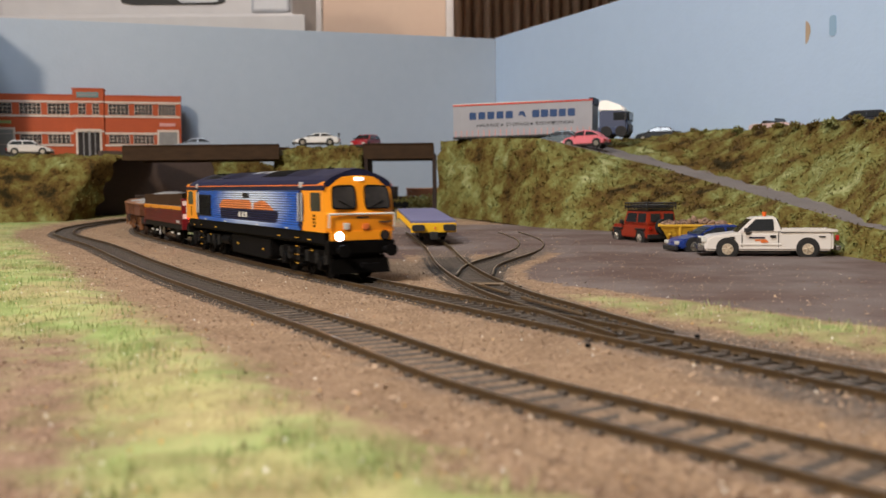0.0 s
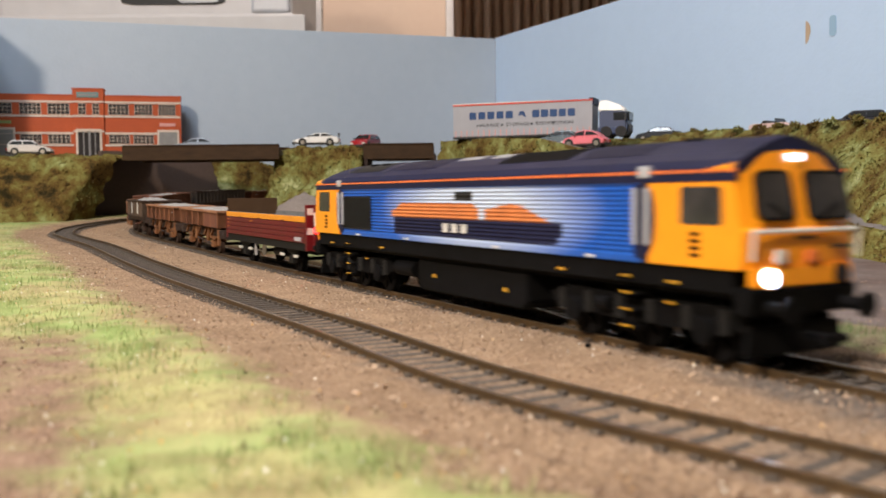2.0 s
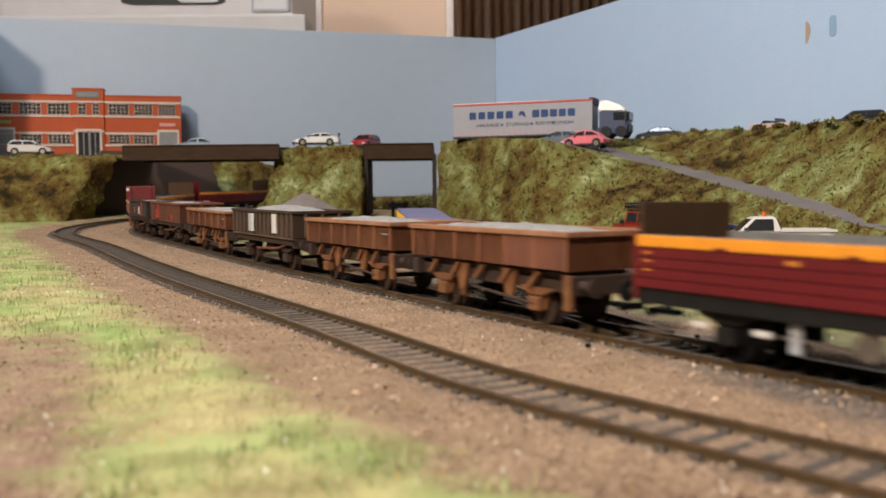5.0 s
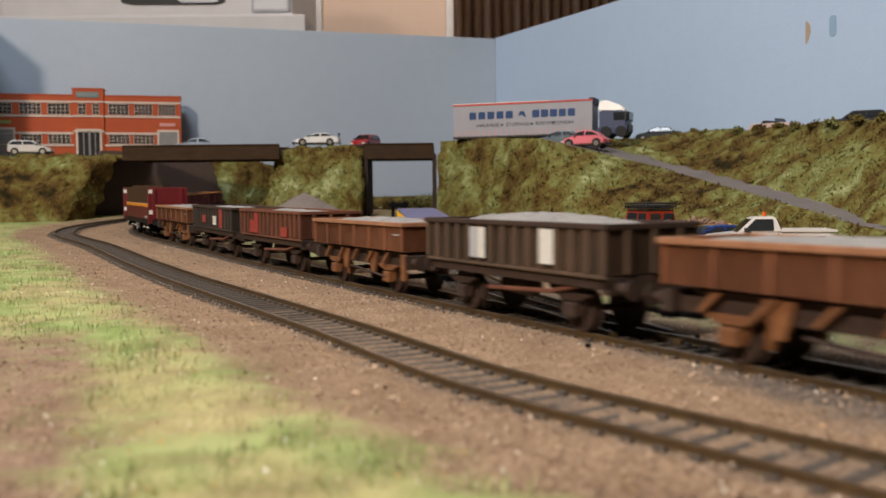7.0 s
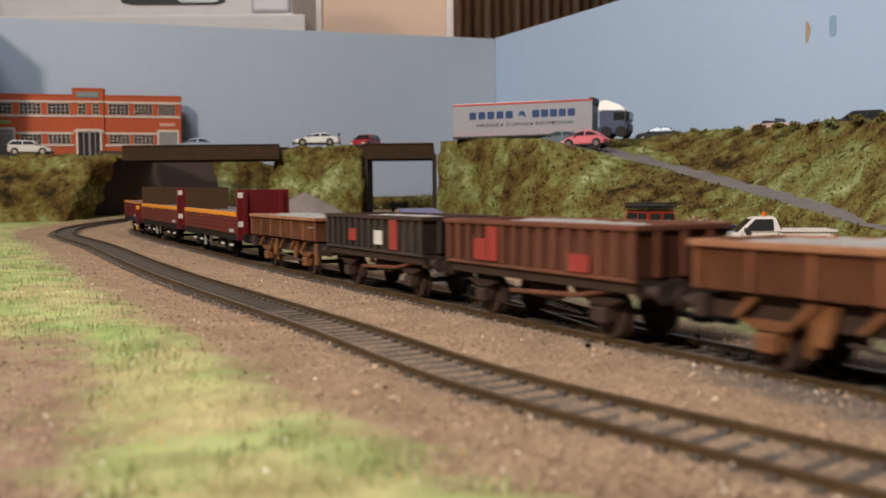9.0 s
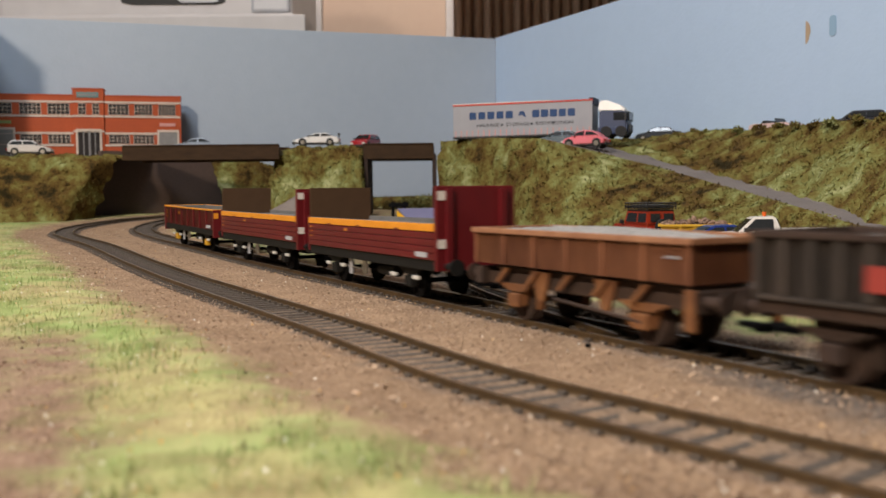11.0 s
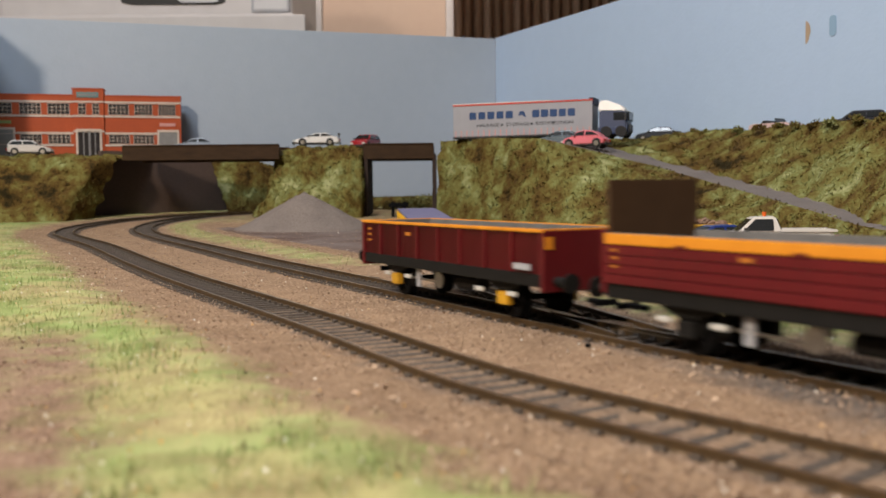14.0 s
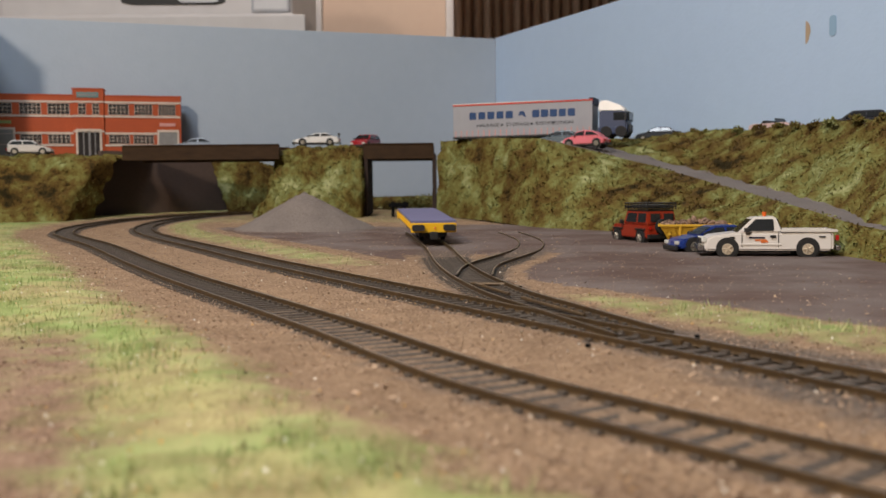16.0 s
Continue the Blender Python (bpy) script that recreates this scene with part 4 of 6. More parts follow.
def box_wagon(s, paint, label, seed, marks, heap=2.2, half=50.5):
    """Ribbed steel box wagon."""
    t = thing("box_wagon", at(0, 0, 0), label, "wagon", "ribbed box wagons")
    b = part("body", shell(half, 15.4, 15.6, 17.4, 30.6), M[paint], t)
    part("rim", rim(half + 0.9, 16.7, 31.0, 2.0, 1.5), M["rust_dark" if paint != "rust_red" else "rust_red"], b)
    for e in (-1, 1):
        n = 15
        for k in range(n):
            x = -half + 1 + (2 * half - 2) * k / (n - 1)
            part("rib", bx(x - 0.9, x + 0.9, min(e * 15.5, e * 16.4), max(e * 15.5, e * 16.4), 17.6, 29.6, 0.2), M[paint], b)
        for y in (-9, 0, 9):
            part("end_rib", bx(min(e * half, e * (half + 1)), max(e * half, e * (half + 1)), y - 0.8, y + 0.8, 17.6, 29.4, 0.2), M[paint], b)
        part("solebar", bx(-half, half, min(e * 13.2, e * 15), max(e * 13.2, e * 15), 13.4, 16.6, 0.3), M["rust_dark"], t)
        part("ledge", bx(-half, half, min(e * 15, e * 16.2), max(e * 15, e * 16.2), 16.4, 17.4, 0.2), M[paint], t)
        lever = bmesh.new()
        rod(lever, (-12, e * 13.8, 9.4), (22, e * 13.8, 11.0), 0.7, 6)
        rod(lever, (22, e * 13.8, 11.0), (36, e * 13.8, 13.6), 0.7, 6)
        part("brake_lever", lever, M["rust_red"], t)
        part("brake_tank", rod(bmesh.new(), (-6, e * 8, 10.6), (6, e * 8, 10.6), 3, 12), M["rust_dark"], t)
    for name, x0, x1, z0, z1, k in marks:
        part(name, bx(x0, x1, -16.55, -16.42, z0, z1), M[k], b)
    part("load", stone_load(2 * half - 4, 14.6, 30.4, heap, seed), M["stone"], b, "heaped grey stone")
    part("floor", bx(-half + 2, half - 2, -13, 13, 15.5, 17.6), M["rust_dark"], t)
    running_gear(t, 62, M["rust_dark"], 6.4)
    for e in (-1, 1):
        part("headstock", bx(min(e * 47, e * half), max(e * 47, e * half), -15, 15, 12.2, 17, 0.3), M["rust_dark"], t)
        buffers(t, e * half, 14, M["rust_dark"], 11.3, 6)
    TRAIN.append((t, s))


def maroon_gear(t, half):
    for e in (-1, 1):
        part("solebar", bx(-half, half, min(e * 13.5, e * 15.4), max(e * 13.5, e * 15.4), 11.8, 15.6, 0.3), M["wagon_black"], t)
        part("air_tank", rod(bmesh.new(), (4, e * 8.5, 8.8), (20, e * 8.5, 8.8), 2.6, 12), M["wagon_black"], t)
        part("brake_wheel", disc(bmesh.new(), -2, e * 13.6, e * 14.2, 9, 3.0, 16), M["steel"], t)
        part("brake_stand", bx(-20.8, -18.4, min(e * 12.6, e * 13.6), max(e * 12.6, e * 13.6), 5, 13, 0.2), M["grab_grey"], t)
        part("pipe", rod(bmesh.new(), (-24, e * 13, 8.2), (-2, e * 13, 7.8), 0.4, 6), M["steel"], t)
        for x in (-46, -28, 26, 46):
            part("axle_end", bx(x - 2.4, x + 2.4, min(e * 13, e * 14.2), max(e * 13, e * 14.2), 7.6, 9.0, 0.3), M["paint_white"], t)
        part("data_panel", bx(half - 15, half - 6, min(e * 15.9, e * 16.3), max(e * 15.9, e * 16.3), 16.6, 18.4), M["grab_grey"], t)
        part("wire", rod(bmesh.new(), (half * 0.9 * e, -12, 5.2), (half * 0.9 * e + e * 14, -10, 4.4), 0.25, 6), M["steel"], t)


def maroon_wagon(s, end_height, board_height, label):
    """Long maroon open wagon with planked drop sides, a yellow top band and a tall leading end."""
    t = thing("open_wagon", at(0, 0, 0), label, "wagon", "maroon open wagons")
    half = 66
    b = part("body", shell(half, 15.4, 15.6, 15.6, 28.6, thick=0.8), M["maroon"], t)
    for e in (-1, 1):
        for k in range(4):
            part("plank", bx(-half + 0.4, half - 0.4, min(e * 15.5, e * 16.1), max(e * 15.5, e * 16.1), 15.8 + 2.5 * k, 18.1 + 2.5 * k, 0.25), M["maroon"], b)
        band = part("top_band", bx(-half + 0.3, half - 0.3, min(e * 15.5, e * 16.2), max(e * 15.5, e * 16.2), 25.9, 28.7, 0.25), M["rim_yellow"], b, "yellow painted top band")
        for x in (-38, -4, 34):
            part("hinge_notch", bx(x - 1.8, x + 1.8, min(e * 15.8, e * 16.35), max(e * 15.8, e * 16.35), 25.6, 26.6, 0.15), M["maroon"], band)
        for zz in (20.0, 22.2, 24.2):
            part("lettering", bx(-half + 3, -half + 5.6, min(e * 16, e * 16.22), max(e * 16, e * 16.22), zz, zz + 0.55), M["letter_ochre"], b)
        part("lettering", bx(-20, -16.5, min(e * 16, e * 16.22), max(e * 16, e * 16.22), 23.8, 24.8), M["letter_ochre"], b)
    part("deck", bx(-half + 1, half - 1, -14.6, 14.6, 16.6, 27.0 if end_height > 40 else 26.4), M["wagon_grey"], b, "grey load bed")
    for e in (-1, 1):
        part("inner_lining", bx(-half + 0.9, half - 0.9, min(e * 14.5, e * 15.52), max(e * 14.5, e * 15.52), 22, 28.85, 0.1), M["wagon_grey"], b)
    part("end_panel", bx(half - 0.6, half + 1.4, -16, 16, 12, end_height, 0.4), M["maroon"], t, "tall maroon end panel")
    part("end_panel", bx(-half - 1.2, -half + 0.4, -16, 16, 13, 29.4, 0.4), M["maroon"], t)
    for y in (-11, 11):
        part("end_post", bx(half + 1.2, half + 2.6, y - 1.4, y + 1.4, 12, end_height - 1, 0.3), M["maroon"], t)
    for z in (20, end_height - 5):
        part("end_plate", bx(half + 1.3, half + 1.7, -15.4, -12.4, z, z + 3.2), M["paint_white"], t)
    # Tall brown rear end panel, standing across the wagon.
    part("rear_panel", bx(-65.4, -64.2, -15.4, 15.4, 26, board_height, 0.1), M["rear_panel_brown"], t, "tall brown rear end panel")
    maroon_gear(t, half)
    part("underframe", bx(-half + 2, half - 2, -12, 12, 13, 15.8), M["wagon_black"], t)
    running_gear(t, 78, M["wagon_black"], 6.3)
    for e in (-1, 1):
        buffers(t, e * (half + 1), 13.6, M["wagon_black"], 11.4, 7.5)
    TRAIN.append((t, s))


def maroon_box(s):
    t = thing("open_wagon", at(0, 0, 0), "maroon open box wagon with ribbed sides and thin yellow rim", "wagon", "maroon open wagons")
    half = 66
    b = part("body", shell(half, 15.2, 15.4, 15.2, 28.2, thick=0.8), M["maroon"], t)
    part("rim", rim(half + 0.6, 16.2, 28.9, 0.7, 1.1), M["rim_yellow"], b, "thin yellow top rim")
    for e in (-1, 1):
        for k in range(9):
            x = -half + 1 + (2 * half - 2) * k / 8
            part("rib", bx(x - 0.6, x + 0.6, min(e * 15.2, e * 16.0), max(e * 15.2, e * 16.0), 15.6, 28, 0.2), M["maroon"], b)
        for zz in (20.5, 22.8, 25):
            part("lettering", bx(-half + 4.5, -half + 7.5, min(e * 15.3, e * 15.55), max(e * 15.3, e * 15.55), zz, zz + 0.8), M["letter_ochre"], b)
        part("lettering", bx(-26, -22, min(e * 15.3, e * 15.55), max(e * 15.3, e * 15.55), 23.8, 25.0), M["letter_ochre"], b)
        part("end_skirt", bx(min(e * (half - 1), e * (half + 0.8)), max(e * (half - 1), e * (half + 0.8)), -16, 16, 10.6, 28.4, 0.3), M["maroon"], t)
        part("end_plate", bx(min(e * half, e * (half + 1)), max(e * half, e * (half + 1)), -15.6, -12.6, 23, 26.6), M["paint_white"] if e < 0 else M["rim_yellow"], t)
    part("inner_lining", rim(half - 0.9, 14.9, 28.6, 0.8, 9), M["wagon_grey"], b, "grey worn inside walls")
    part("load_bed", bx(-half + 1, half - 1, -14.6, 14.6, 16, 22), M["wagon_grey"], b)
    maroon_gear(t, half)
    part("underframe", bx(-half + 2, half - 2, -12, 12, 13, 15.4), M["wagon_black"], t)
    running_gear(t, 80, M["wagon_black"], 6.3, M["step_yellow"])
    for e in (-1, 1):
        buffers(t, e * (half + 1), 13.6, M["wagon_black"], 11.4, 7.5)
    TRAIN.append((t, s))


locomotive()
maroon_wagon(613.5, 34.5, 36.5, "long maroon open wagon with yellow top band behind the locomotive")
rusty_wagon(756.5, 3, True)
rusty_wagon(873, 4)
box_wagon(991.5, "umber", "dark umber ribbed box wagon with white side stripes and stone", 5,
          [("white_stripe", 20.4, 27.4, 19.0, 29.0, "paint_white"), ("grey_stripe", -19.4, -15, 18.8, 28.6, "grab_grey"), ("white_stripe", -14.6, -10, 18.8, 28.6, "paint_white")], 4.2)
rusty_wagon(1113, 6)
box_wagon(1229, "rust_red", "rusty red-brown ribbed box wagon with red paint patches", 7,
          [("red_patch", -30, -21, 18.2, 25, "patch_red"), ("red_patch", -22, -15.5, 18.2, 29, "patch_red"), ("red_patch", 21.6, 30.5, 17.8, 22.6, "patch_red")], 2.2, 48.5)
box_wagon(1345.5, "soot_brown", "sooty black-brown ribbed box wagon with red and white marks", 8,
          [("red_patch", -21, -12.5, 20, 25, "patch_red"), ("white_patch", 6, 14, 19.4, 25, "paint_white"), ("red_stripe", 21, 28, 18, 29.4, "patch_red")], 1.8, 48.5)
rusty_wagon(1461.5, 9)
maroon_wagon(1603.5, 42, 42.5, "long maroon open wagon with tall maroon and brown ends")
maroon_wagon(1753.5, 42, 42.5, "long maroon open wagon with tall maroon and brown ends")
maroon_box(1912.5)
embankment("embankment_north", [
    [(-300, 1298, 16), (-314, 1308, 50), (-330, 1318, 84), (-330, 1322, 88), (-330, 1335, 88)],
    [(-262, 1318, 17), (-268, 1328, 48), (-275, 1336, 88), (-273, 1340, 90), (-272, 1350, 88)],
    [(-225, 1352, 18), (-228, 1362, 40), (-232, 1370, 76), (-231, 1374, 77), (-230, 1382, 74)],
    [(-160, 1410, 19), (-159, 1414, 28), (-158, 1417, 34), (-157, 1419, 35), (-156, 1421, 34)],
    [(60, 1452, 19), (60, 1458, 28), (60, 1462, 33), (60, 1466, 34), (60, 1474, 33)]],
    "low weedy bank along the foot of the backscene", 51, across=6, steps=8, lumps=6, flakes=9000)


# ---- bridges ----
def bridge(x0, x1, z0, z1, label):
    t = thing("road_bridge", at(0, 0, 0), label, "bridge", "girder bridges")
    for y in (1130, 1206):
        g = part("girder", bx(x0, x1, y, y + 5, z0, z1, 0.5), M["beam"], t, "dark brown wooden girder")
        part("girder_flange", bx(x0 + 0.5, x1 - 0.5, y - 1.2, y + 6, z1 - 0.4, z1 + 1.0, 0.2), M["beam"], g)
    n = int((x1 - x0) / 11)
    for k in range(n):
        a = x0 + (x1 - x0) * k / n
        part("deck_plank", bx(a + 0.3, a + (x1 - x0) / n - 0.3, 1135, 1206, 88, 94.5 + 0.4 * (k % 2), 0.3), M["tarmac"], t)
    return t


bridge(-388, -197.5, 82.5, 100, "wide low road bridge with dark brown girders over the tracks")
bridge(-96, -10, 81.5, 99.5, "short road bridge with dark brown girders over the siding")
for x in (-95, -12):
    tagged(part("bridge_abutment", bx(x, x + 4.5, 1131, 1212, 6, 88, 0.5), M["dark_board"]), "dark brown board side wall of the short bridge", "abutment", kind="structure")


# ---- factory ----
M["brick_orange"] = mat("brick_orange", (0.41, 0.064, 0.009), (0.31, 0.047, 0.007), 0.7, fine=500, big=40, bump=0.1)
M["trim_cream"] = mat("trim_cream", (0.60, 0.50, 0.42), (0.48, 0.40, 0.34), 0.7, fine=300, big=40)
M["pane_dark"] = mat("pane_dark", (0.045, 0.04, 0.04), (0.025, 0.022, 0.022), 0.15)
M["shutter_grey"] = mat("shutter_grey", (0.24, 0.235, 0.23), (0.17, 0.165, 0.165), 0.6, fine=200, big=40)
M["sign_teal"] = mat("sign_teal", (0.12, 0.20, 0.20), None, 0.6)
M["sign_pink"] = mat("sign_pink", (0.62, 0.30, 0.27), None, 0.6)
M["sign_green"] = mat("sign_green", (0.25, 0.30, 0.10), None, 0.6)


def factory():
    t = thing("factory", at(-363.4, 1301.7, 91.8, 14.5) @ Matrix.Scale(1.06, 4), "two-storey orange-brick factory with cream bands and many-paned windows", "building")
    wall = part("wall", bx(-300, 0, 0, 33, -6, 80, 0.4), M["brick_orange"], t)
    part("tower", bx(-132.5, -95, -3.2, 20, -6, 88, 0.4), M["brick_orange"], t, "taller brick entrance bay")
    part("coping", bx(-133.3, -94.2, -4.0, 21, 87.6, 89.2, 0.3), M["brick_orange"], t)
    part("coping", bx(-300, 0.8, -0.8, 33.5, 79.4, 81.0, 0.3), M["brick_orange"], t)
    part("roof", bx(-299, -1, 3, 32, 80.6, 81.4), M["tarmac"], t)
    for x0, x1 in ((-300, -132.6), (-94.9, 0)):
        for z in (70.4, 52.2, 30.6, 15.2):
            part("cream_band", bx(x0, x1 if z > 40 else x1 - (30 if x1 == 0 else 0), -1.3, 0.2, z, z + 2.4, 0.2), M["trim_cream"], wall)
    for z in (70.6, 52.4, 33.0):
        part("cream_band", bx(-132.4, -95.1, -4.3, -3.0, z, z + 2.2, 0.2), M["trim_cream"], t)

    def window(x0, x1, z0, z1, nx, nz, y):
        w = part("window", bx(x0, x1, y - 0.5, y + 0.3, z0, z1), M["brick_orange"], t)
        for i in range(nx):
            for j in range(nz):
                a, b = x0 + (x1 - x0) * i / nx, z0 + (z1 - z0) * j / nz
                part("pane", bx(a + 0.45, a + (x1 - x0) / nx - 0.1, y - 0.62, y - 0.4, b + 0.45, b + (z1 - z0) / nz - 0.1), M["pane_dark"], w)
        bars = bmesh.new()
        for i in range(nx + 1):
            a = x0 + (x1 - x0) * i / nx
            box(bars, a, a + 0.45, y - 0.9, y - 0.5, z0, z1 + 0.4)
        for j in range(nz + 1):
            b = z0 + (z1 - z0) * j / nz
            box(bars, x0, x1 + 0.4, y - 0.86, y - 0.46, b, b + 0.45)
        part("window_frame", bars, M["trim_cream"], w)

    for x0, x1 in ((-28, -7), (-58, -36), (-90, -65), (-163, -137), (-196, -171), (-230, -205), (-264, -240), (-292, -272)):
        window(x0, x1, 55.4, 69.4, 5, 3, -0.2)
    for x0, x1 in ((-109, -101), (-126, -117)):
        window(x0, x1, 55.4, 69.4, 2, 3, -3.2)
    for x0, x1 in ((-60, -35), (-90, -65), (-163, -137), (-196, -171)):
        window(x0, x1, 18.2, 30, 5, 3, -0.2)
    for x0, x1, z1 in ((-28, -5, 34), (-240, -204, 36)):
        d = part("roller_door", bx(x0, x1, -1.0, 0.2, -5, z1, 0.2), M["shutter_grey"], t, "grey roller shutter door")
        for k in range(14):
            part("slat", bx(x0 + 0.4, x1 - 0.4, -1.35, -0.95, -4 + k * 2.7, -2 + k * 2.7, 0.15), M["shutter_grey"], d)
        f = bx(x0 - 2.2, x0, -1.8, 0.2, -5, z1 + 2.4)
        box(f, x1, x1 + 2.2, -1.8, 0.2, -5, z1 + 2.4)
        box(f, x0 - 2.2, x1 + 2.2, -1.82, 0.2, z1, z1 + 2.6)
        part("door_surround", f, M["trim_cream"], d)
    d = part("entrance_door", bx(-127, -100.5, -4.0, -3.0, -5, 34), M["pane_dark"], t, "tall glazed double door")
    f = bmesh.new()
    for x in (-129.5, -100.8):
        box(f, x, x + 2.6, -5.2, -3, -5, 36.4)
    box(f, -129.5, -98.2, -5.22, -3, 34, 37)
    part("door_surround", f, M["trim_cream"], d)
    for x in (-121, -114.6, -113.2, -107):
        part("mullion", bx(x, x + 1.2, -4.7, -3.9, -5, 34), M["shutter_grey"], d)
    part("sign", bx(-127.5, -101, -4.2, -3.1, 77, 84, 0.2), M["sign_teal"], t, "unreadable teal and grey name board")
    part("sign_writing", bx(-125, -103.5, -4.5, -4.1, 79.4, 81.6), M["shutter_grey"], t)
    part("sign", bx(-27, -7, -1.4, -0.2, 41.4, 45.4, 0.2), M["sign_pink"], t, "small pink sign")
    part("sign", bx(-232, -206, -1.4, -0.2, 43.5, 47.4, 0.2), M["sign_green"], t, "small green sign")


factory()


# ---- room behind the layout ----
M["ceiling_paint"] = mat("ceiling_paint", (0.42, 0.41, 0.40), (0.38, 0.37, 0.36), 0.9, fine=30, big=3)


def room():
    for name, b in (("floor", (-2100, 2300, -2300, 2700, -920, -900)), ):
        tagged(part(name, bx(*b), M["carpet"]), "brown carpeted room floor", "floor", kind="structure")
    tagged(part("ceiling", bx(-2100, 2300, -2300, 2700, 1560, 1580), M["ceiling_paint"]), "white painted room ceiling", "ceiling", kind="structure")
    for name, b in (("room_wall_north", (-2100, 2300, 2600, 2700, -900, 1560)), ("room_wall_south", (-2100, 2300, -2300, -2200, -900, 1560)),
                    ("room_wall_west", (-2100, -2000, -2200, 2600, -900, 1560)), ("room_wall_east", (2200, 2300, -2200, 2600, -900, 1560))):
        # Only the north wall keeps full colour; the rest are darkened to bounce less.
        tagged(part(name, bx(*b), M["room_wall" if "north" in name else "room_wall_low_bounce"]), "plain cream-pink painted room wall; unseen walls toned darker against bounced light", "wall", kind="structure")


room()
M["legs"] = mat("legs", (0.30, 0.19, 0.10), (0.22, 0.14, 0.07), 0.6, fine=100, big=12, stretch=(1, 1, 0.2))
t = thing("layout_trestle", at(0, 0, -40), "plain wooden trestle frame carrying the baseboard", "trestle")
for x in (-940, 1180):
    for y in (-1540, 0, 1500):
        part("leg", bx(x - 25, x + 25, y - 25, y + 25, -860, 0, 2), M["legs"], t)
for x in (-940, 1180):
    part("rail", bx(x - 20, x + 20, -1510, 1470, -60, -0.5, 2), M["legs"], t)


def curtain():
    """A pleated brown striped curtain on a rail."""
    t = thing("curtain", at(0, 2480, 0), "brown striped pleated curtain hanging behind the layout", "curtain")
    x0, n = 34, 26
    for k in range(n):
        bm = bmesh.new()
        w = 26.0
        a = x0 + k * w
        prev = None
        for i in range(9):
            u = i / 8
            x, y = a + u * w, -16 * math.sin(u * math.pi) * (1 + 0.3 * math.sin(k * 2.1))
            cur = (bm.verts.new((x, y, -500)), bm.verts.new((x, y, 1400)))
            if prev:
                bm.faces.new((prev[0], cur[0], cur[1], prev[1]))
            prev = cur
        bmesh.ops.solidify(bm, geom=bm.faces[:], thickness=2)
        part("pleat", bm, M["curtain"] if k % 3 else M["curtain_pale"], t, smooth=True)
    part("curtain_rail", rod(bmesh.new(), (x0 - 40, 0, 1412), (x0 + n * 26 + 40, 0, 1412), 9, 12), M["legs"], t)


M["curtain_pale"] = mat("curtain_pale", (0.60, 0.46, 0.36), (0.42, 0.29, 0.20), 0.8, fine=300, big=14, stretch=(1, 1, 0.1))
curtain()
door = thing("door_1", at(0, 2590, 0), "white painted door frame and panel in the room wall", "door", kind="structure")
part("door_jamb", bx(-400, -325, -30, 8, -900, 1500, 3), M["room_white"], door)
part("door_jamb", bx(14, 36, -30, 8, -900, 1500, 3), M["room_white"], door)


def cabinet_and_printer():
    c = thing("cabinet", at(0, 0, -900), "plain pale cabinet behind the backscene", "cabinet")
    part("body", bx(-1100, -225, 1560, 1990, 0, 1238, 3), M["room_white"], c)
    p = thing("printer", at(0, 0, 338), "large white desktop printer with dark paper slot, on the cabinet", "printer")
    b = part("body", bx(-775, -258, 1640, 1960, 0, 260, 12), M["room_white"], p)
    part("base_tray", bx(-780, -255, 1626, 1950, 0.5, 16, 4), M["room_white"], p)
    out = [(-560, 40), (-540, 34), (-390, 33), (-372, 38), (-385, 58), (-420, 80), (-470, 84), (-520, 72), (-550, 56)]
    part("paper_slot", plate(rounded(out, 12), "y", 1637, 1642), M["grille_black"], b, "dark rounded paper slot")
    part("slot_lip", plate(rounded([(-455, 36), (-385, 36), (-392, 70), (-430, 78), (-462, 60)], 8), "y", 1634, 1639), M["grab_grey"], b)
    part("side_panel", bx(-330, -262, 1634, 1900, 18, 240, 6), M["grab_grey"], p)
    part("lettering", bx(-738, -688, 1638, 1641, 54, 60), M["grab_grey"], b)
    k = thing("storage_box", at(0, 0, 338), "black storage box on the cabinet", "box")
    part("body", bx(-1060, -790, 1660, 1900, 0, 150, 6), M["grille_black"], k)
    part("lid", bx(-1066, -784, 1654, 1906, 150, 164, 4), M["grille_black"], k)


cabinet_and_printer()

# ---- marks on the boards ----
M["bare_ply"] = mat("bare_ply", (0.44, 0.33, 0.23), (0.36, 0.27, 0.19), 0.8)
M["fresh_blue"] = mat("fresh_blue", (0.27, 0.41, 0.56), (0.25, 0.38, 0.53), 0.5)


def on_east_board(along_mm, z, proud):
    a = math.atan2(291 - 1500, 700 - 87)
    return at(87 + along_mm * math.cos(a) + proud * math.sin(a), 1500 + along_mm * math.sin(a) - proud * math.cos(a), z, math.degrees(a))


m1 = part("chipped_patch", plate(rounded([(-2, -12), (1, -9), (4, 0), (3, 7), (0, 11), (-2, 12)], 2), "y", -0.3, 0.3), M["bare_ply"])
m1.matrix_world = on_east_board(623, 197, 0.35)
tagged(m1, "chipped patch of bare plywood on the blue board", "paint chip", kind="structure")
m2 = part("filled_knot", plate(rounded([(-4, -10), (4, -10), (4, 10), (-4, 10)], 4), "y", -0.3, 0.3), M["fresh_blue"])
m2.matrix_world = on_east_board(654, 199, 0.35)
tagged(m2, "darker blue oval of fresh paint on the board", "paint patch", kind="structure")


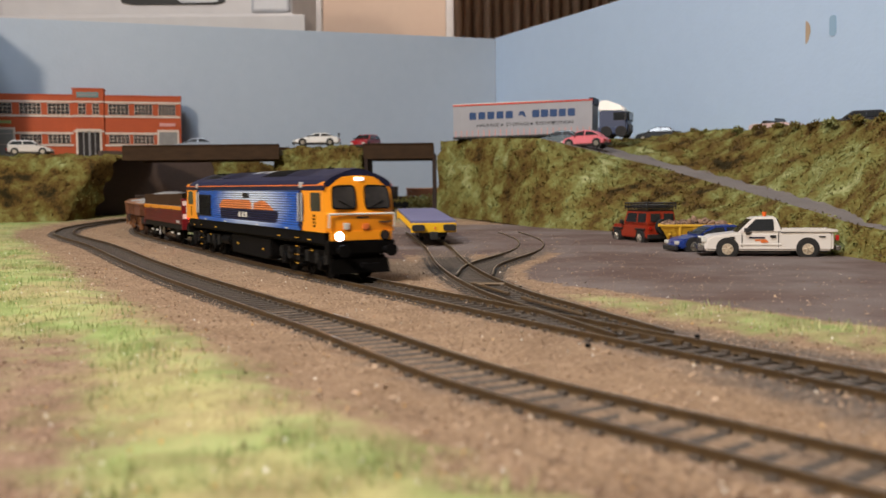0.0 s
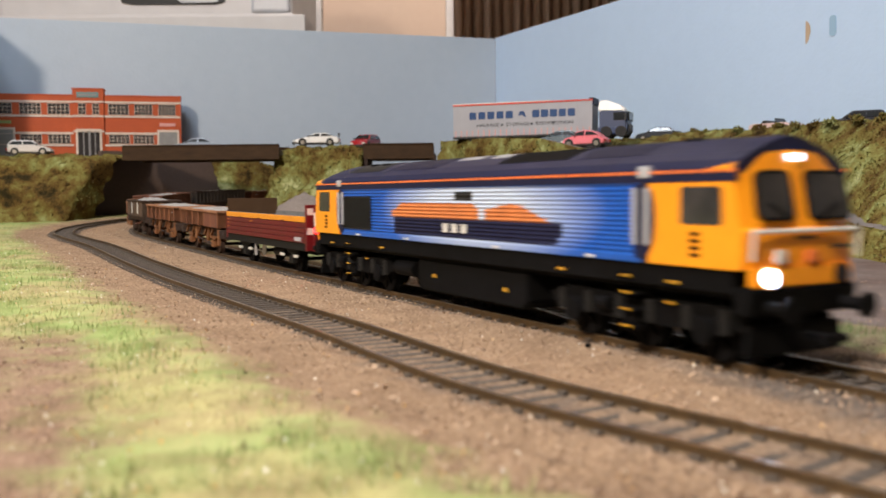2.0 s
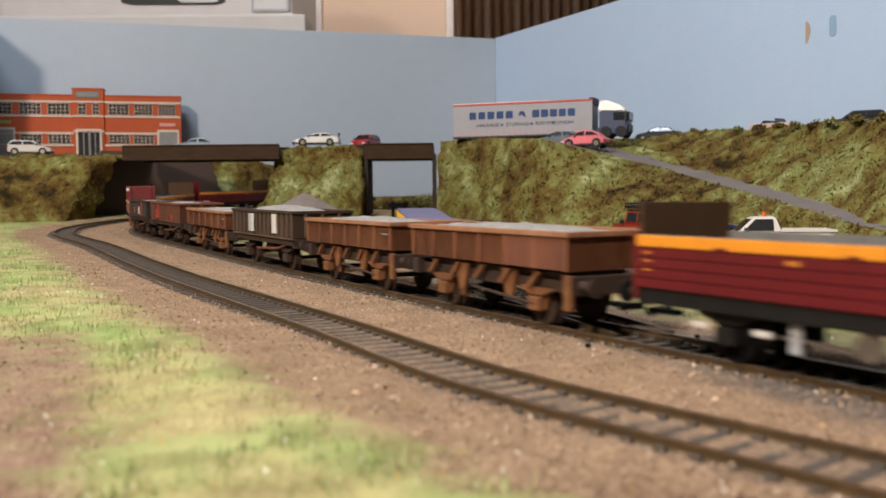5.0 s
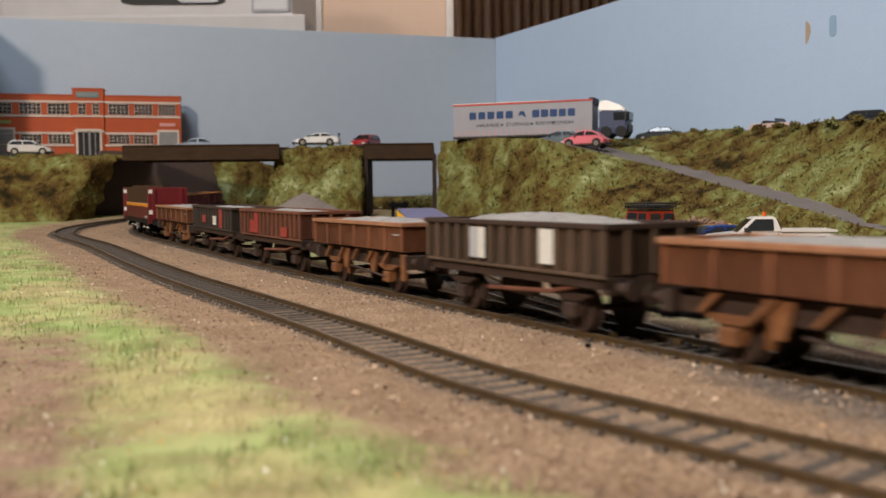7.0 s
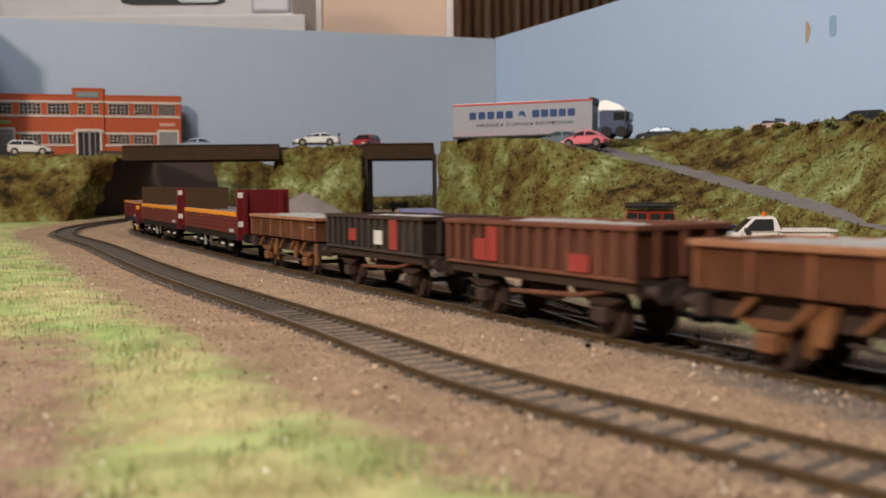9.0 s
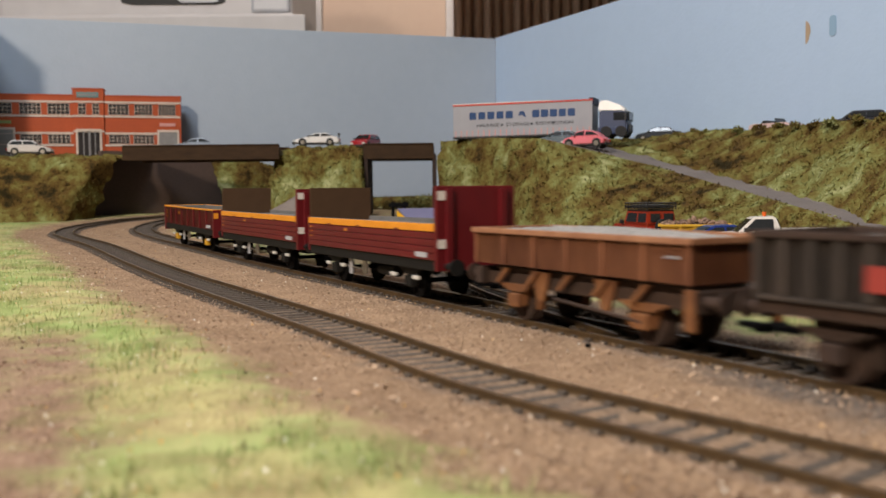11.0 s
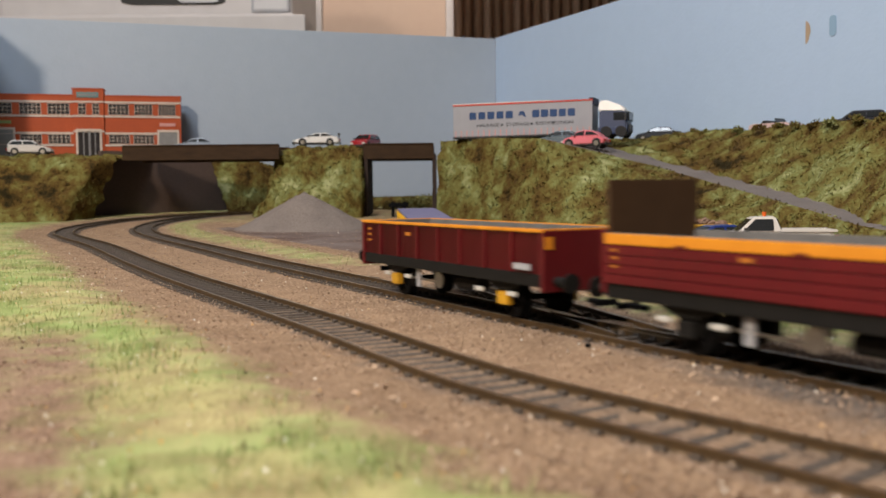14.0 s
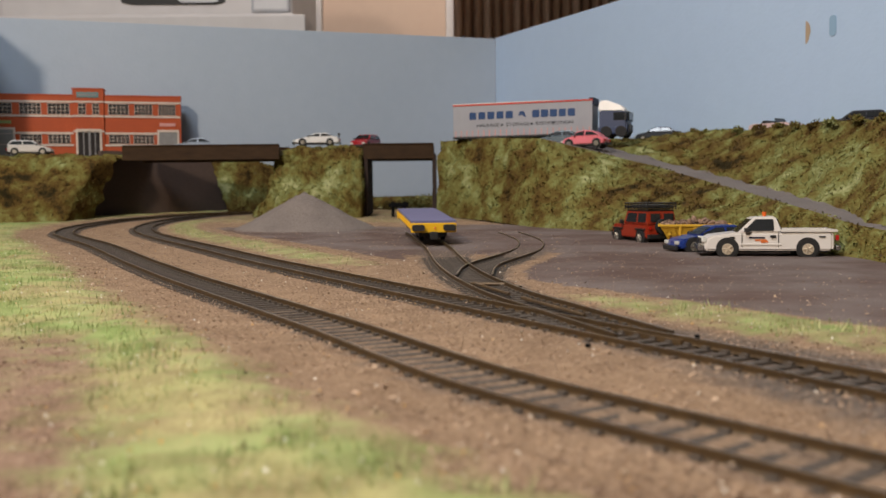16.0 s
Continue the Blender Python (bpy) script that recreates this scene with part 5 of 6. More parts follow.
# ---- road vehicles ----
M["tyre"] = mat("tyre", (0.018, 0.017, 0.017), (0.010, 0.010, 0.010), 0.8, fine=500)
M["hub"] = mat("hub", (0.48, 0.45, 0.40), (0.32, 0.30, 0.27), 0.35, 0.8, fine=400)
M["pale_hub"] = mat("pale_hub", (0.70, 0.60, 0.46), (0.40, 0.34, 0.26), 0.4, 0.3, fine=500, big=200)
M["car_glass"] = mat("car_glass", (0.03, 0.033, 0.036), (0.02, 0.022, 0.024), 0.07)
M["chrome"] = mat("chrome", (0.6, 0.6, 0.6), None, 0.2, 0.95)
M["black_trim"] = mat("black_trim", (0.02, 0.02, 0.02), None, 0.5)
M["lens_red"] = mat("lens_red", (0.45, 0.015, 0.012), None, 0.2)
M["lens_clear"] = mat("lens_clear", (0.7, 0.7, 0.66), None, 0.15)
M["amber"] = mat("amber", (0.75, 0.13, 0.02), None, 0.3)


def paint(name, c, rough=0.28):
    if name not in M:
        M[name] = mat(name, c, tuple(v * 0.88 for v in c), rough, fine=60, big=12, coat=0.12)
    return M[name]


def hull(prof, w, taper, bevel=1.0, nose=0.0):
    """A side profile carried across the car; taper narrows the points that lie high, nose rounds the ends in plan."""
    zs = [p[1] for p in prof]
    lo, hi = min(zs), max(zs)
    xs = [p[0] for p in prof]
    half = (max(xs) - min(xs)) / 2
    mid = (max(xs) + min(xs)) / 2
    bm = bmesh.new()
    rows = []
    for f in (-1, -0.82, 0, 0.82, 1):
        row = []
        for x, z in prof:
            y = f * (w / 2) * (1 - taper * (z - lo) / (hi - lo))
            pull = nose * (abs(f) ** 3) * max(0.0, abs(x - mid) / half - 0.7) / 0.3
            row.append(bm.verts.new((x - math.copysign(pull, x - mid), y, z - (0.02 * w if abs(f) == 1 and z == hi else 0))))
        rows.append(row)
    k = len(prof)
    for a, b in zip(rows, rows[1:]):
        for i in range(k):
            bm.faces.new((a[i], b[i], b[(i + 1) % k], a[(i + 1) % k]))
    bm.faces.new(rows[0]), bm.faces.new(rows[-1][::-1])
    bmesh.ops.recalc_face_normals(bm, faces=bm.faces)
    if bevel:
        es = [e for e in bm.edges if len(e.link_faces) == 2 and e.calc_face_angle() > 0.5]
        bmesh.ops.bevel(bm, geom=es, offset=bevel, segments=2, affect="EDGES", clamp_overlap=True)
    return bm


def road_wheel(parent, x, y, r, width=3.0, hub=None):
    s = 1 if y > 0 else -1
    w = part("wheel", rod(bmesh.new(), (x, y - s * width, r), (x, y, r), r, 20), M["tyre"], parent)
    part("tyre_wall", rod(bmesh.new(), (x, y - s * 0.4, r), (x, y + s * 0.3, r), r * 0.92, 20), M["tyre"], w)
    bm = rod(bmesh.new(), (x, y, r), (x, y + s * 0.45, r), r * 0.56, 16)
    for k in range(5):
        a = k * math.tau / 5
        rod(bm, (x, y + s * 0.5, r), (x + r * 0.5 * math.cos(a), y + s * 0.5, r + r * 0.5 * math.sin(a)), r * 0.11, 6)
    part("rim", bm, hub or M["hub"], w)


def car(m, label, colour, body, cabin, w, wheels, r, group="parked cars", name="car", taper=0.16, cab_taper=0.22, nose=3.0, glass=None, lights=True):
    """A parked toy car: hull, cabin, glass all round, wheels in dark arches, lamps, bumpers, mirrors. x is forward."""
    t = thing(name, m, label, "car" if name == "car" else name.replace("_", " "), group)
    b = part("body", hull(body, w, taper * 0.4, 1.0, nose), colour, t)
    x0, x1 = min(p[0] for p in body), max(p[0] for p in body)
    zl, zh = min(p[1] for p in cabin), max(p[1] for p in cabin)
    c = part("cabin", hull(cabin, w * 0.9, cab_taper, 0.8), colour, t)
    g = glass or cabin
    cx, cz = sum(p[0] for p in g) / len(g), (zl + zh) / 2
    inner_ = [(cx + (x - cx) * 0.88, cz + (z - cz) * 0.66) for x, z in g]
    tilt = math.degrees(math.atan2(w * 0.45 * cab_taper, zh - zl))
    for s in (-1, 1):
        gl = part("side_window", plate(inner_, "y", -0.25, 0.25), M["car_glass"], c)
        gl.matrix_basis = at(0, s * w * 0.45 * (1 - cab_taper / 2), cz) @ pose(0, 0, 0, s * tilt, 0, 0) @ at(0, 0, -cz)
        post = bx(cx - 0.6, cx + 0.6, -0.35, 0.35, zl + 0.5, zh - 0.6)
        pp = part("door_pillar", post, colour, c)
        pp.matrix_basis = gl.matrix_basis.copy()
        part("mirror", bx(x1 * 0.32, x1 * 0.32 + 2, min(s * w * 0.46, s * (w * 0.46 + 2.4)), max(s * w * 0.46, s * (w * 0.46 + 2.4)), zl + 0.4, zl + 2.2, 0.4), M["black_trim"], c)
        part("sill", bx(wheels[1] + r, wheels[0] - r, min(s * w * 0.44, s * w * 0.485), max(s * w * 0.44, s * w * 0.485), r * 0.55, r * 0.9, 0.2), M["black_trim"], t)
        for x in wheels:
            part("wheel_arch", rod(bmesh.new(), (x, s * (w / 2 - 3.4), r), (x, s * (w / 2 - 0.15), r), r * 1.16, 20), M["black_trim"], t)
            road_wheel(t, x, s * (w / 2 + 0.1), r)
        if lights:
            part("headlight", bx(x1 - 2.4, x1 - 0.4, min(s * w * 0.26, s * w * 0.42), max(s * w * 0.26, s * w * 0.42), r * 1.25, r * 1.25 + 2.2, 0.5), M["lens_clear"], t)
            part("tail_light", bx(x0 + 0.2, x0 + 1.4, min(s * w * 0.30, s * w * 0.44), max(s * w * 0.30, s * w * 0.44), r * 1.4, r * 1.4 + 2.2, 0.4), M["lens_red"], t)
    # screens front and back
    top = sorted([p for p in cabin if p[1] > zh - 1.5])
    low = sorted([p for p in cabin if p[1] < zl + 1.5])
    for a, bb in ((low[-1], top[-1]), (low[0], top[0])):
        d = Vector((bb[0] - a[0], 0, bb[1] - a[1]))
        nrm = Vector((d.z, 0, -d.x)).normalized() * (0.3 if a is low[-1] else -0.3)
        p0, p1 = Vector((a[0], 0, a[1])) + d * 0.14, Vector((a[0], 0, a[1])) + d * 0.86
        bm = bmesh.new()
        q = [(p0, w * 0.39), (p1, w * 0.9 * 0.5 * (1 - cab_taper) * 0.9)]
        v = [bm.verts.new(Vector((p.x, sy * y, p.z)) + nrm) for p, y in q for sy in (-1, 1)]
        bm.faces.new((v[0], v[1], v[3], v[2]))
        bmesh.ops.solidify(bm, geom=bm.faces[:], thickness=0.3)
        part("windscreen", bm, M["car_glass"], c)
    part("bumper", bx(x1 - 1.6, x1 + 0.5, -w * 0.42, w * 0.42, r * 0.55, r * 1.1, 0.5), M["black_trim"], t)
    part("bumper", bx(x0 - 0.5, x0 + 1.6, -w * 0.42, w * 0.42, r * 0.55, r * 1.1, 0.5), M["black_trim"], t)
    return t


SALOON = ([(-28, 4), (-28.4, 9), (-27, 11.2), (-20, 11.8), (14, 11.4), (26, 9.4), (28.2, 7), (28, 4)], [(-21, 11.4), (14, 11.2), (3, 17.4), (-12, 17.8)])
COUPE = ([(-28, 3.6), (-29, 8.6), (-26, 11.4), (-16, 12.2), (12, 10.8), (26, 8.4), (29.6, 5.6), (29, 3.6)], [(-22, 11.4), (13, 10.6), (2, 15.8), (-10, 16.2)])
HATCH = ([(-26, 4), (-26.6, 10), (-25.6, 12.0), (12, 12.0), (24, 9.8), (26, 7), (26, 4)], [(-25.4, 11.8), (13, 11.8), (4, 18.4), (-20, 18.8)])

porsche = car(at(-155, 1158, 99, 186), "white sports coupe with blue wheels on the bridge road", paint("white_paint", (0.72, 0.70, 0.68)), *COUPE, 23, (17.5, -16), 4.4)
part("rear_wing", bx(-29, -25, -9, 9, 14.6, 15.4, 0.2), M["black_trim"], porsche, "black rear wing")
for s in (-8, 8):
    part("wing_post", bx(-27.6, -26.4, s - 0.5, s + 0.5, 11.4, 14.8), M["black_trim"], porsche)
car(at(-96, 1176, 95.4, 250), "small dark red car with black roof on the bridge road", paint("red_paint", (0.30, 0.012, 0.02)), *HATCH, 23, (16, -16), 4.4)
car(at(-310, 1172, 93.4, 190), "silver-blue saloon car on the wide bridge", paint("silver_blue", (0.26, 0.31, 0.38)), *SALOON, 23, (17, -17), 4.4)
car(at(-511, 1158, 91, 12), "silver-white hatchback car beside the factory", paint("silver_paint", (0.42, 0.39, 0.37)), *HATCH, 23, (16, -16), 4.4)
car(at(154, 997, 86.0, 150), "pink beetle-shaped car at the top of the ramp", paint("pink_paint", (0.78, 0.20, 0.24)),
    [(-24, 4), (-25, 8), (-22, 11.4), (-14, 12.4), (12, 12), (22, 10.4), (25.4, 7), (25, 4)], [(-19, 11.8), (14, 11.8), (6, 17.6), (-2, 19), (-11, 17.4)], 22, (15.5, -15.5), 4.6)
car(at(130, 1024, 88.5, 160), "dark blue-green car beside the lorry", paint("petrol_paint", (0.03, 0.07, 0.10)), *SALOON, 22, (17, -17), 4.4)
car(at(262, 1128, 98.6, 158), "dark grey saloon car on top of the embankment", paint("charcoal_paint", (0.02, 0.024, 0.032), 0.75), *SALOON, 23, (17, -17), 4.4)
car(at(376, 846, 91.5, 160), "black and blue hatchback car on the embankment top", paint("black_paint", (0.012, 0.014, 0.025)), *HATCH, 24, (16, -16), 4.6)
conv = thing("convertible_car", at(336, 936, 94.6, -55), "pale pink-white open car on the embankment top", "car", "parked cars")
part("body", hull(SALOON[0], 23, 0.06, 1.0, 3.0), paint("blush_paint", (0.62, 0.46, 0.44)), conv)
part("windscreen", plate([(-9, 0), (9, 0), (7.5, 6), (-7.5, 6)], "x", -0.4, 0.4), M["car_glass"], conv).matrix_basis = at(6, 0, 11) @ pose(0, 0, 0, 0, -35, 0)
part("seat", bx(-12, -6, -8, 8, 10, 14.4, 1.0), M["black_trim"], conv)
for s in (-1, 1):
    for x in (17, -17):
        road_wheel(conv, x, s * 11.4, 4.4)


def writing(words, x0, width, z, height, y, material, parent):
    """Flat lettering on a side that faces -y, fitted to a width."""
    cu = bpy.data.curves.new("lettering", "FONT")
    cu.body, cu.size, cu.extrude = words, height * 1.35 * MM, 0.1 * MM
    cu.materials.append(material)
    ob = new("lettering", cu)
    ob.parent = parent
    bpy.context.view_layer.update()
    ob.matrix_basis = at(x0, y, z, 0, 90) @ Matrix.Diagonal((width * MM / max(ob.dimensions.x, 1e-6), 1, 1, 1))
    return ob


def lorry():
    t = thing("articulated_lorry", at(13.5, 1098, 99.0, -21.4) @ Matrix.Scale(0.972, 4), "grey curtain-sided articulated lorry with blue and white cab", "lorry")
    grey = paint("curtain_grey", (0.33, 0.33, 0.36), 0.6)
    tr = part("trailer_body", bx(0, 170, -0.2, 32, 6, 43.5, 0.5), grey, t, "grey trailer curtain with blue writing")
    part("top_rail", bx(-0.6, 170.6, -0.8, 32.4, 42.6, 44.6, 0.2), paint("rail_red", (0.50, 0.05, 0.035), 0.5), tr, "red top rail")
    part("roof_edge", bx(-0.4, 120, -0.5, 32.2, 44.5, 45.4, 0.2), M["paint_white"], tr, "white roof edge")
    part("lower_rail", bx(-0.4, 170.4, -0.7, 32.4, 4.0, 6.2, 0.2), M["black_trim"], tr)
    for k in range(24):
        part("strap", bx(3 + k * 7.1, 4.1 + k * 7.1, -0.7, -0.15, 5.2, 13.2), M["sign_pink"], tr)
    for k in range(9):
        part("curtain_fold", bx(9 + 18 * k, 9.5 + 18 * k, -0.45, -0.1, 13, 42), grey, tr)
    blue = paint("sign_blue", (0.008, 0.045, 0.15), 0.6)
    for x0 in (21, 32.4, 43.8, 55.2, 66.6, 99, 109.6, 120.2, 130.8, 141.4):
        part("sign_bar", plate(rounded([(x0, 26.2), (x0 + 8.6, 26.2), (x0 + 8.6, 34.8), (x0, 34.8)], 1.2), "y", -0.6, -0.15), blue, tr)
    part("emblem", plate(rounded([(82, 28), (86, 30), (92, 26), (89, 34), (84, 34)], 1.5), "y", -0.6, -0.15), blue, tr)
    for words, x0, w in (("HAULAGE", 30, 27), ("STORAGE", 67, 27), ("DISTRIBUTION", 103, 43)):
        writing(words, x0, w, 17.2, 4.2, -0.5, M["charcoal_paint"], tr)
    for x0 in (60.5, 97):
        part("sign_stop", bx(x0, x0 + 2.4, -0.6, -0.15, 17.6, 20.0), M["charcoal_paint"], tr)
    part("headboard", bx(166, 171.5, 1, 31, 38, 46.4, 0.3), M["navy"], tr)
    for x in (24, 41, 58):
        for y in (3, 30):
            # Black hubs put the shade beneath the trailer into the wheel colour.
            road_wheel(t, x, y + 2 if y < 10 else y - 1, 6.2, 3.6, M["black_trim"])
    part("chassis", bx(4, 205, 11, 21, 2.2, 5.2, 0.3), M["black_trim"], t)
    c = part("cab", hull([(176, 4), (210, 4), (211, 20), (207, 31), (180, 33), (176, 33)], 31, 0.06, 1.5, 2.0), paint("cab_blue", (0.008, 0.028, 0.095), 0.45), t, "blue lorry cab")
    c.matrix_basis = at(0, 16, 0)
    a = part("roof_fairing", hull([(175, 30), (209, 29), (203, 36), (186, 42.5), (176, 42.5)], 30, 0.12, 1.5, 2.0), paint("white_paint", (0.72, 0.70, 0.68)), t, "white cab roof fairing")
    a.matrix_basis = at(0, 16, 0)
    part("windscreen", bx(208.6, 211.6, 3, 29, 19, 29, 0.6), M["car_glass"], t)
    part("side_window", bx(194, 207, 0.2, 1.2, 19.5, 28.5, 0.4), M["car_glass"], t)
    part("grille", bx(210.4, 211.8, 6, 26, 6, 15, 0.4), M["black_trim"], t)
    part("mirror", bx(207, 209, -3, -0.4, 19, 27, 0.5), M["black_trim"], t)
    part("side_skirt", bx(176, 200, 0.4, 1.6, 4, 12, 0.4), paint("cab_blue", (0.008, 0.028, 0.095), 0.45), t)
    for x in (186, 203):
        for y in (1.0, 31):
            # The cab's hubs are blackened for the same underside shade.
            road_wheel(t, x, y, 6.4, 3.6, M["black_trim"])
    return t


lorry()


def pickup():
    white = paint("pickup_white", (0.70, 0.66, 0.62), 0.3)
    t = thing("pickup_truck", at(196, 565, -1.7, 170) @ Matrix.Scale(0.955, 4), "white single-cab pickup truck with amber beacon, parked in the yard", "pickup truck")
    b = part("body", hull([(-40, 5.2), (-41.2, 7.4), (-41, 15.4), (-40.4, 16.8), (-4, 16.9), (19, 16.5), (35, 14.6), (39.6, 12.6), (41, 8.4), (40.6, 5.2)], 30, 0.05, 1.1, 3.0), white, t)
    bed = part("load_bed", bx(-39, -9, -12.6, 12.6, 16.9, 17.2, 0.1), M["black_trim"], t, "dark open load bed")
    r = bmesh.new()
    for s in (-1, 1):
        box(r, -40.6, -7.5, min(s * 12.8, s * 14.7), max(s * 12.8, s * 14.7), 16.8, 18.4, 0.3)
    box(r, -41, -39.4, -14.4, 14.4, 16.8, 18.3, 0.3)
    part("bed_rail", r, white, bed)
    c = part("cab", hull([(-8.6, 16.4), (18.5, 16.3), (8.4, 26.0), (-4.8, 26.6)], 28, 0.18, 0.9), white, t)
    zl, zh = 16.4, 26.4
    for s in (-1, 1):
        g = part("side_window", plate(rounded([(-3.6, 17.6), (14.6, 17.4), (7.4, 24.9), (-3.2, 25.0)], 0.8), "y", -0.25, 0.25), M["car_glass"], c)
        g.matrix_basis = at(0, s * 12.85, 21.5) @ pose(0, 0, 0, s * 13, 0, 0) @ at(0, 0, -21.5)
        part("door_line", bx(-6.2, -5.8, min(s * 14.6, s * 15.05), max(s * 14.6, s * 15.05), 7.5, 17), M["black_trim"], c)
        part("door_line", bx(15.6, 16.0, min(s * 14.6, s * 15.05), max(s * 14.6, s * 15.05), 7.5, 16), M["black_trim"], c)
        part("door_handle", bx(-4.6, -1.0, min(s * 14.8, s * 15.5), max(s * 14.8, s * 15.5), 13.4, 15.0, 0.4), M["black_trim"], c)
        part("mirror", bx(11.4, 14.4, min(s * 13.8, s * 17.4), max(s * 13.8, s * 17.4), 16.8, 19.6, 0.5), M["black_trim"], c)
        part("rubbing_strip", bx(-8, 17, min(s * 14.8, s * 15.3), max(s * 14.8, s * 15.3), 8.6, 9.8, 0.2), white, t)
        for x0, x1, z, k in ((2.0, 11.4, 13.0, "navy"), (0.8, 8.0, 11.4, "stripe_orange"), (0.0, 4.6, 10.4, "stripe_orange")):
            part("emblem", bx(x0, x1, min(s * 14.8, s * 15.1), max(s * 14.8, s * 15.1), z, z + 0.9), M[k], c)
        part("lettering", bx(20, 23, min(s * 14.7, s * 15.05), max(s * 14.7, s * 15.05), 13.0, 14.0), M["black_trim"], t)
        part("lettering", bx(-33.6, -30, min(s * 14.8, s * 15.05), max(s * 14.8, s * 15.05), 13.6, 14.4), M["black_trim"], t)
        part("headlight", bx(37.0, 40.2, min(s * 8.6, s * 14.2), max(s * 8.6, s * 14.2), 10.6, 13.4, 0.6), M["lens_clear"], t)
        part("tail_light", bx(-41.6, -39.8, min(s * 12.6, s * 15.1), max(s * 12.6, s * 15.1), 11.6, 15.0, 0.3), M["lens_red"], t)
        for x in (24.5, -23.5):
            part("wheel_arch", rod(bmesh.new(), (x, s * 11, 6.8), (x, s * 14.95, 6.6), 7.0, 24), M["black_trim"], t)
            road_wheel(t, x, s * 15.1, 6.3, 4.2, M["pale_hub"])
    for a, bb, e in (((18.6, 16.6), (8.8, 25.8), 1), ((-8.7, 16.8), (-5.2, 26.2), -1)):
        bm = bmesh.new()
        n = 0.35 * e
        v = [bm.verts.new(p) for p in ((a[0] * 0.93 + bb[0] * 0.07 + n, -12.4, a[1] + 0.9), (a[0] * 0.93 + bb[0] * 0.07 + n, 12.4, a[1] + 0.9), (bb[0] + n + 0.5 * e, 10.4, bb[1] - 1), (bb[0] + n + 0.5 * e, -10.4, bb[1] - 1))]
        bm.faces.new(v)
        bmesh.ops.solidify(bm, geom=bm.faces[:], thickness=0.4)
        part("windscreen", bm, M["car_glass"], c)
    part("front_bumper", bx(38.4, 42.4, -14.2, 14.2, 5.2, 8.8, 0.9), M["chrome"], t, "chrome front bumper")
    part("rear_bumper", bx(-43.2, -40.2, -14, 14, 5.4, 8.4, 0.8), M["chrome"], t, "chrome rear bumper")
    part("grille", bx(39.4, 41.0, -8.2, 8.2, 9.6, 13, 0.4), M["black_trim"], t)
    part("beacon", rod(bmesh.new(), (0, -2, 26.4), (0, -2, 29.2), 1.3, 12), M["amber"], t, "amber roof beacon")
    part("underside", bx(-36, 36, -12, 12, 4, 7), M["black_trim"], t)


pickup()


def off_roader():
    red = paint("rover_red", (0.30, 0.028, 0.010), 0.35)
    t = thing("off_road_car", at(152.5, 705, -1.4, 108) @ Matrix.Scale(1.08, 4), "orange-red boxy off-road car with black roof rack", "car", "yard vehicles")
    part("body", hull([(-24, 6), (-24.4, 15.2), (8, 15.4), (23.6, 14.8), (24.4, 13), (24.4, 6)], 23, 0.03, 0.7, 0.8), red, t)
    c = part("cabin", hull([(-24.2, 15), (8.6, 15.2), (5.2, 24.2), (-23.6, 24.6)], 22.4, 0.10, 0.6), red, t)
    part("roof", bx(-23.4, 5, -10, 10, 24.2, 25.0, 0.4), M["black_trim"], c)
    for s in (-1, 1):
        for x0, x1 in ((-21.6, -11.4), (-9.4, 4.6)):
            g = part("side_window", plate(rounded([(x0, 16.6), (x1, 16.6), (x1 - (2 if x1 > 0 else 0), 22.8), (x0, 22.8)], 0.7), "y", -0.25, 0.25), M["car_glass"], c)
            g.matrix_basis = at(0, s * 10.75, 19.5) @ pose(0, 0, 0, s * 6.5, 0, 0) @ at(0, 0, -19.5)
        part("mirror", bx(7, 9, min(s * 11.4, s * 14), max(s * 11.4, s * 14), 15, 18, 0.4), M["black_trim"], c)
        part("wing_flare", bx(9, 22.6, min(s * 11, s * 12.2), max(s * 11, s * 12.2), 11.2, 12.4, 0.3), M["black_trim"], t)
        part("wing_flare", bx(-22, -9, min(s * 11, s * 12.2), max(s * 11, s * 12.2), 11.2, 12.4, 0.3), M["black_trim"], t)
        for x in (16.5, -15.5):
            part("wheel_arch", rod(bmesh.new(), (x, s * 8, 6.4), (x, s * 11.62, 6.4), 6.2, 20), M["black_trim"], t)
            road_wheel(t, x, s * 11.9, 5.6, 3.4)
        part("tail_light", rod(bmesh.new(), (-25, s * 9, 12.6), (-24, s * 9, 12.6), 1.0, 10), M["lens_red"], t)
        part("rear_window", bx(-24.9, -23.8, min(s * 1.6, s * 8.6), max(s * 1.6, s * 8.6), 17, 22.6, 0.3), M["car_glass"], c)
    part("spare_wheel", rod(bmesh.new(), (-24.4, 0, 13.6), (-27.8, 0, 13.6), 5.4, 20), M["tyre"], t, "black spare wheel on the back door")
    rk = part("roof_rack", bx(-23.5, 5.5, -10.6, 10.6, 26.0, 26.6), M["black_trim"], t, "black tubular roof rack")
    bars = bmesh.new()
    for z in (27.4, 29.6):
        for s in (-1, 1):
            rod(bars, (-24, s * 11, z), (6, s * 11, z), 0.45, 6)
        for x in (-24, 6):
            rod(bars, (x, -11, z), (x, 11, z), 0.45, 6)
    for x in np.linspace(-24, 6, 8):
        for s in (-1, 1):
            rod(bars, (x, s * 11, 25.2), (x, s * 11, 29.6), 0.45, 6)
    part("rack_rail", bars, M["black_trim"], rk)
    part("rack_load", bx(-20, 2, -8, 8, 26.6, 28.6, 0.6), M["black_trim"], rk)
    part("bumper", bx(23.6, 26.4, -11, 11, 6, 8.6, 0.4), M["black_trim"], t)
    part("bumper", bx(-26, -23.6, -11, 11, 5.6, 8.4, 0.4), M["black_trim"], t)
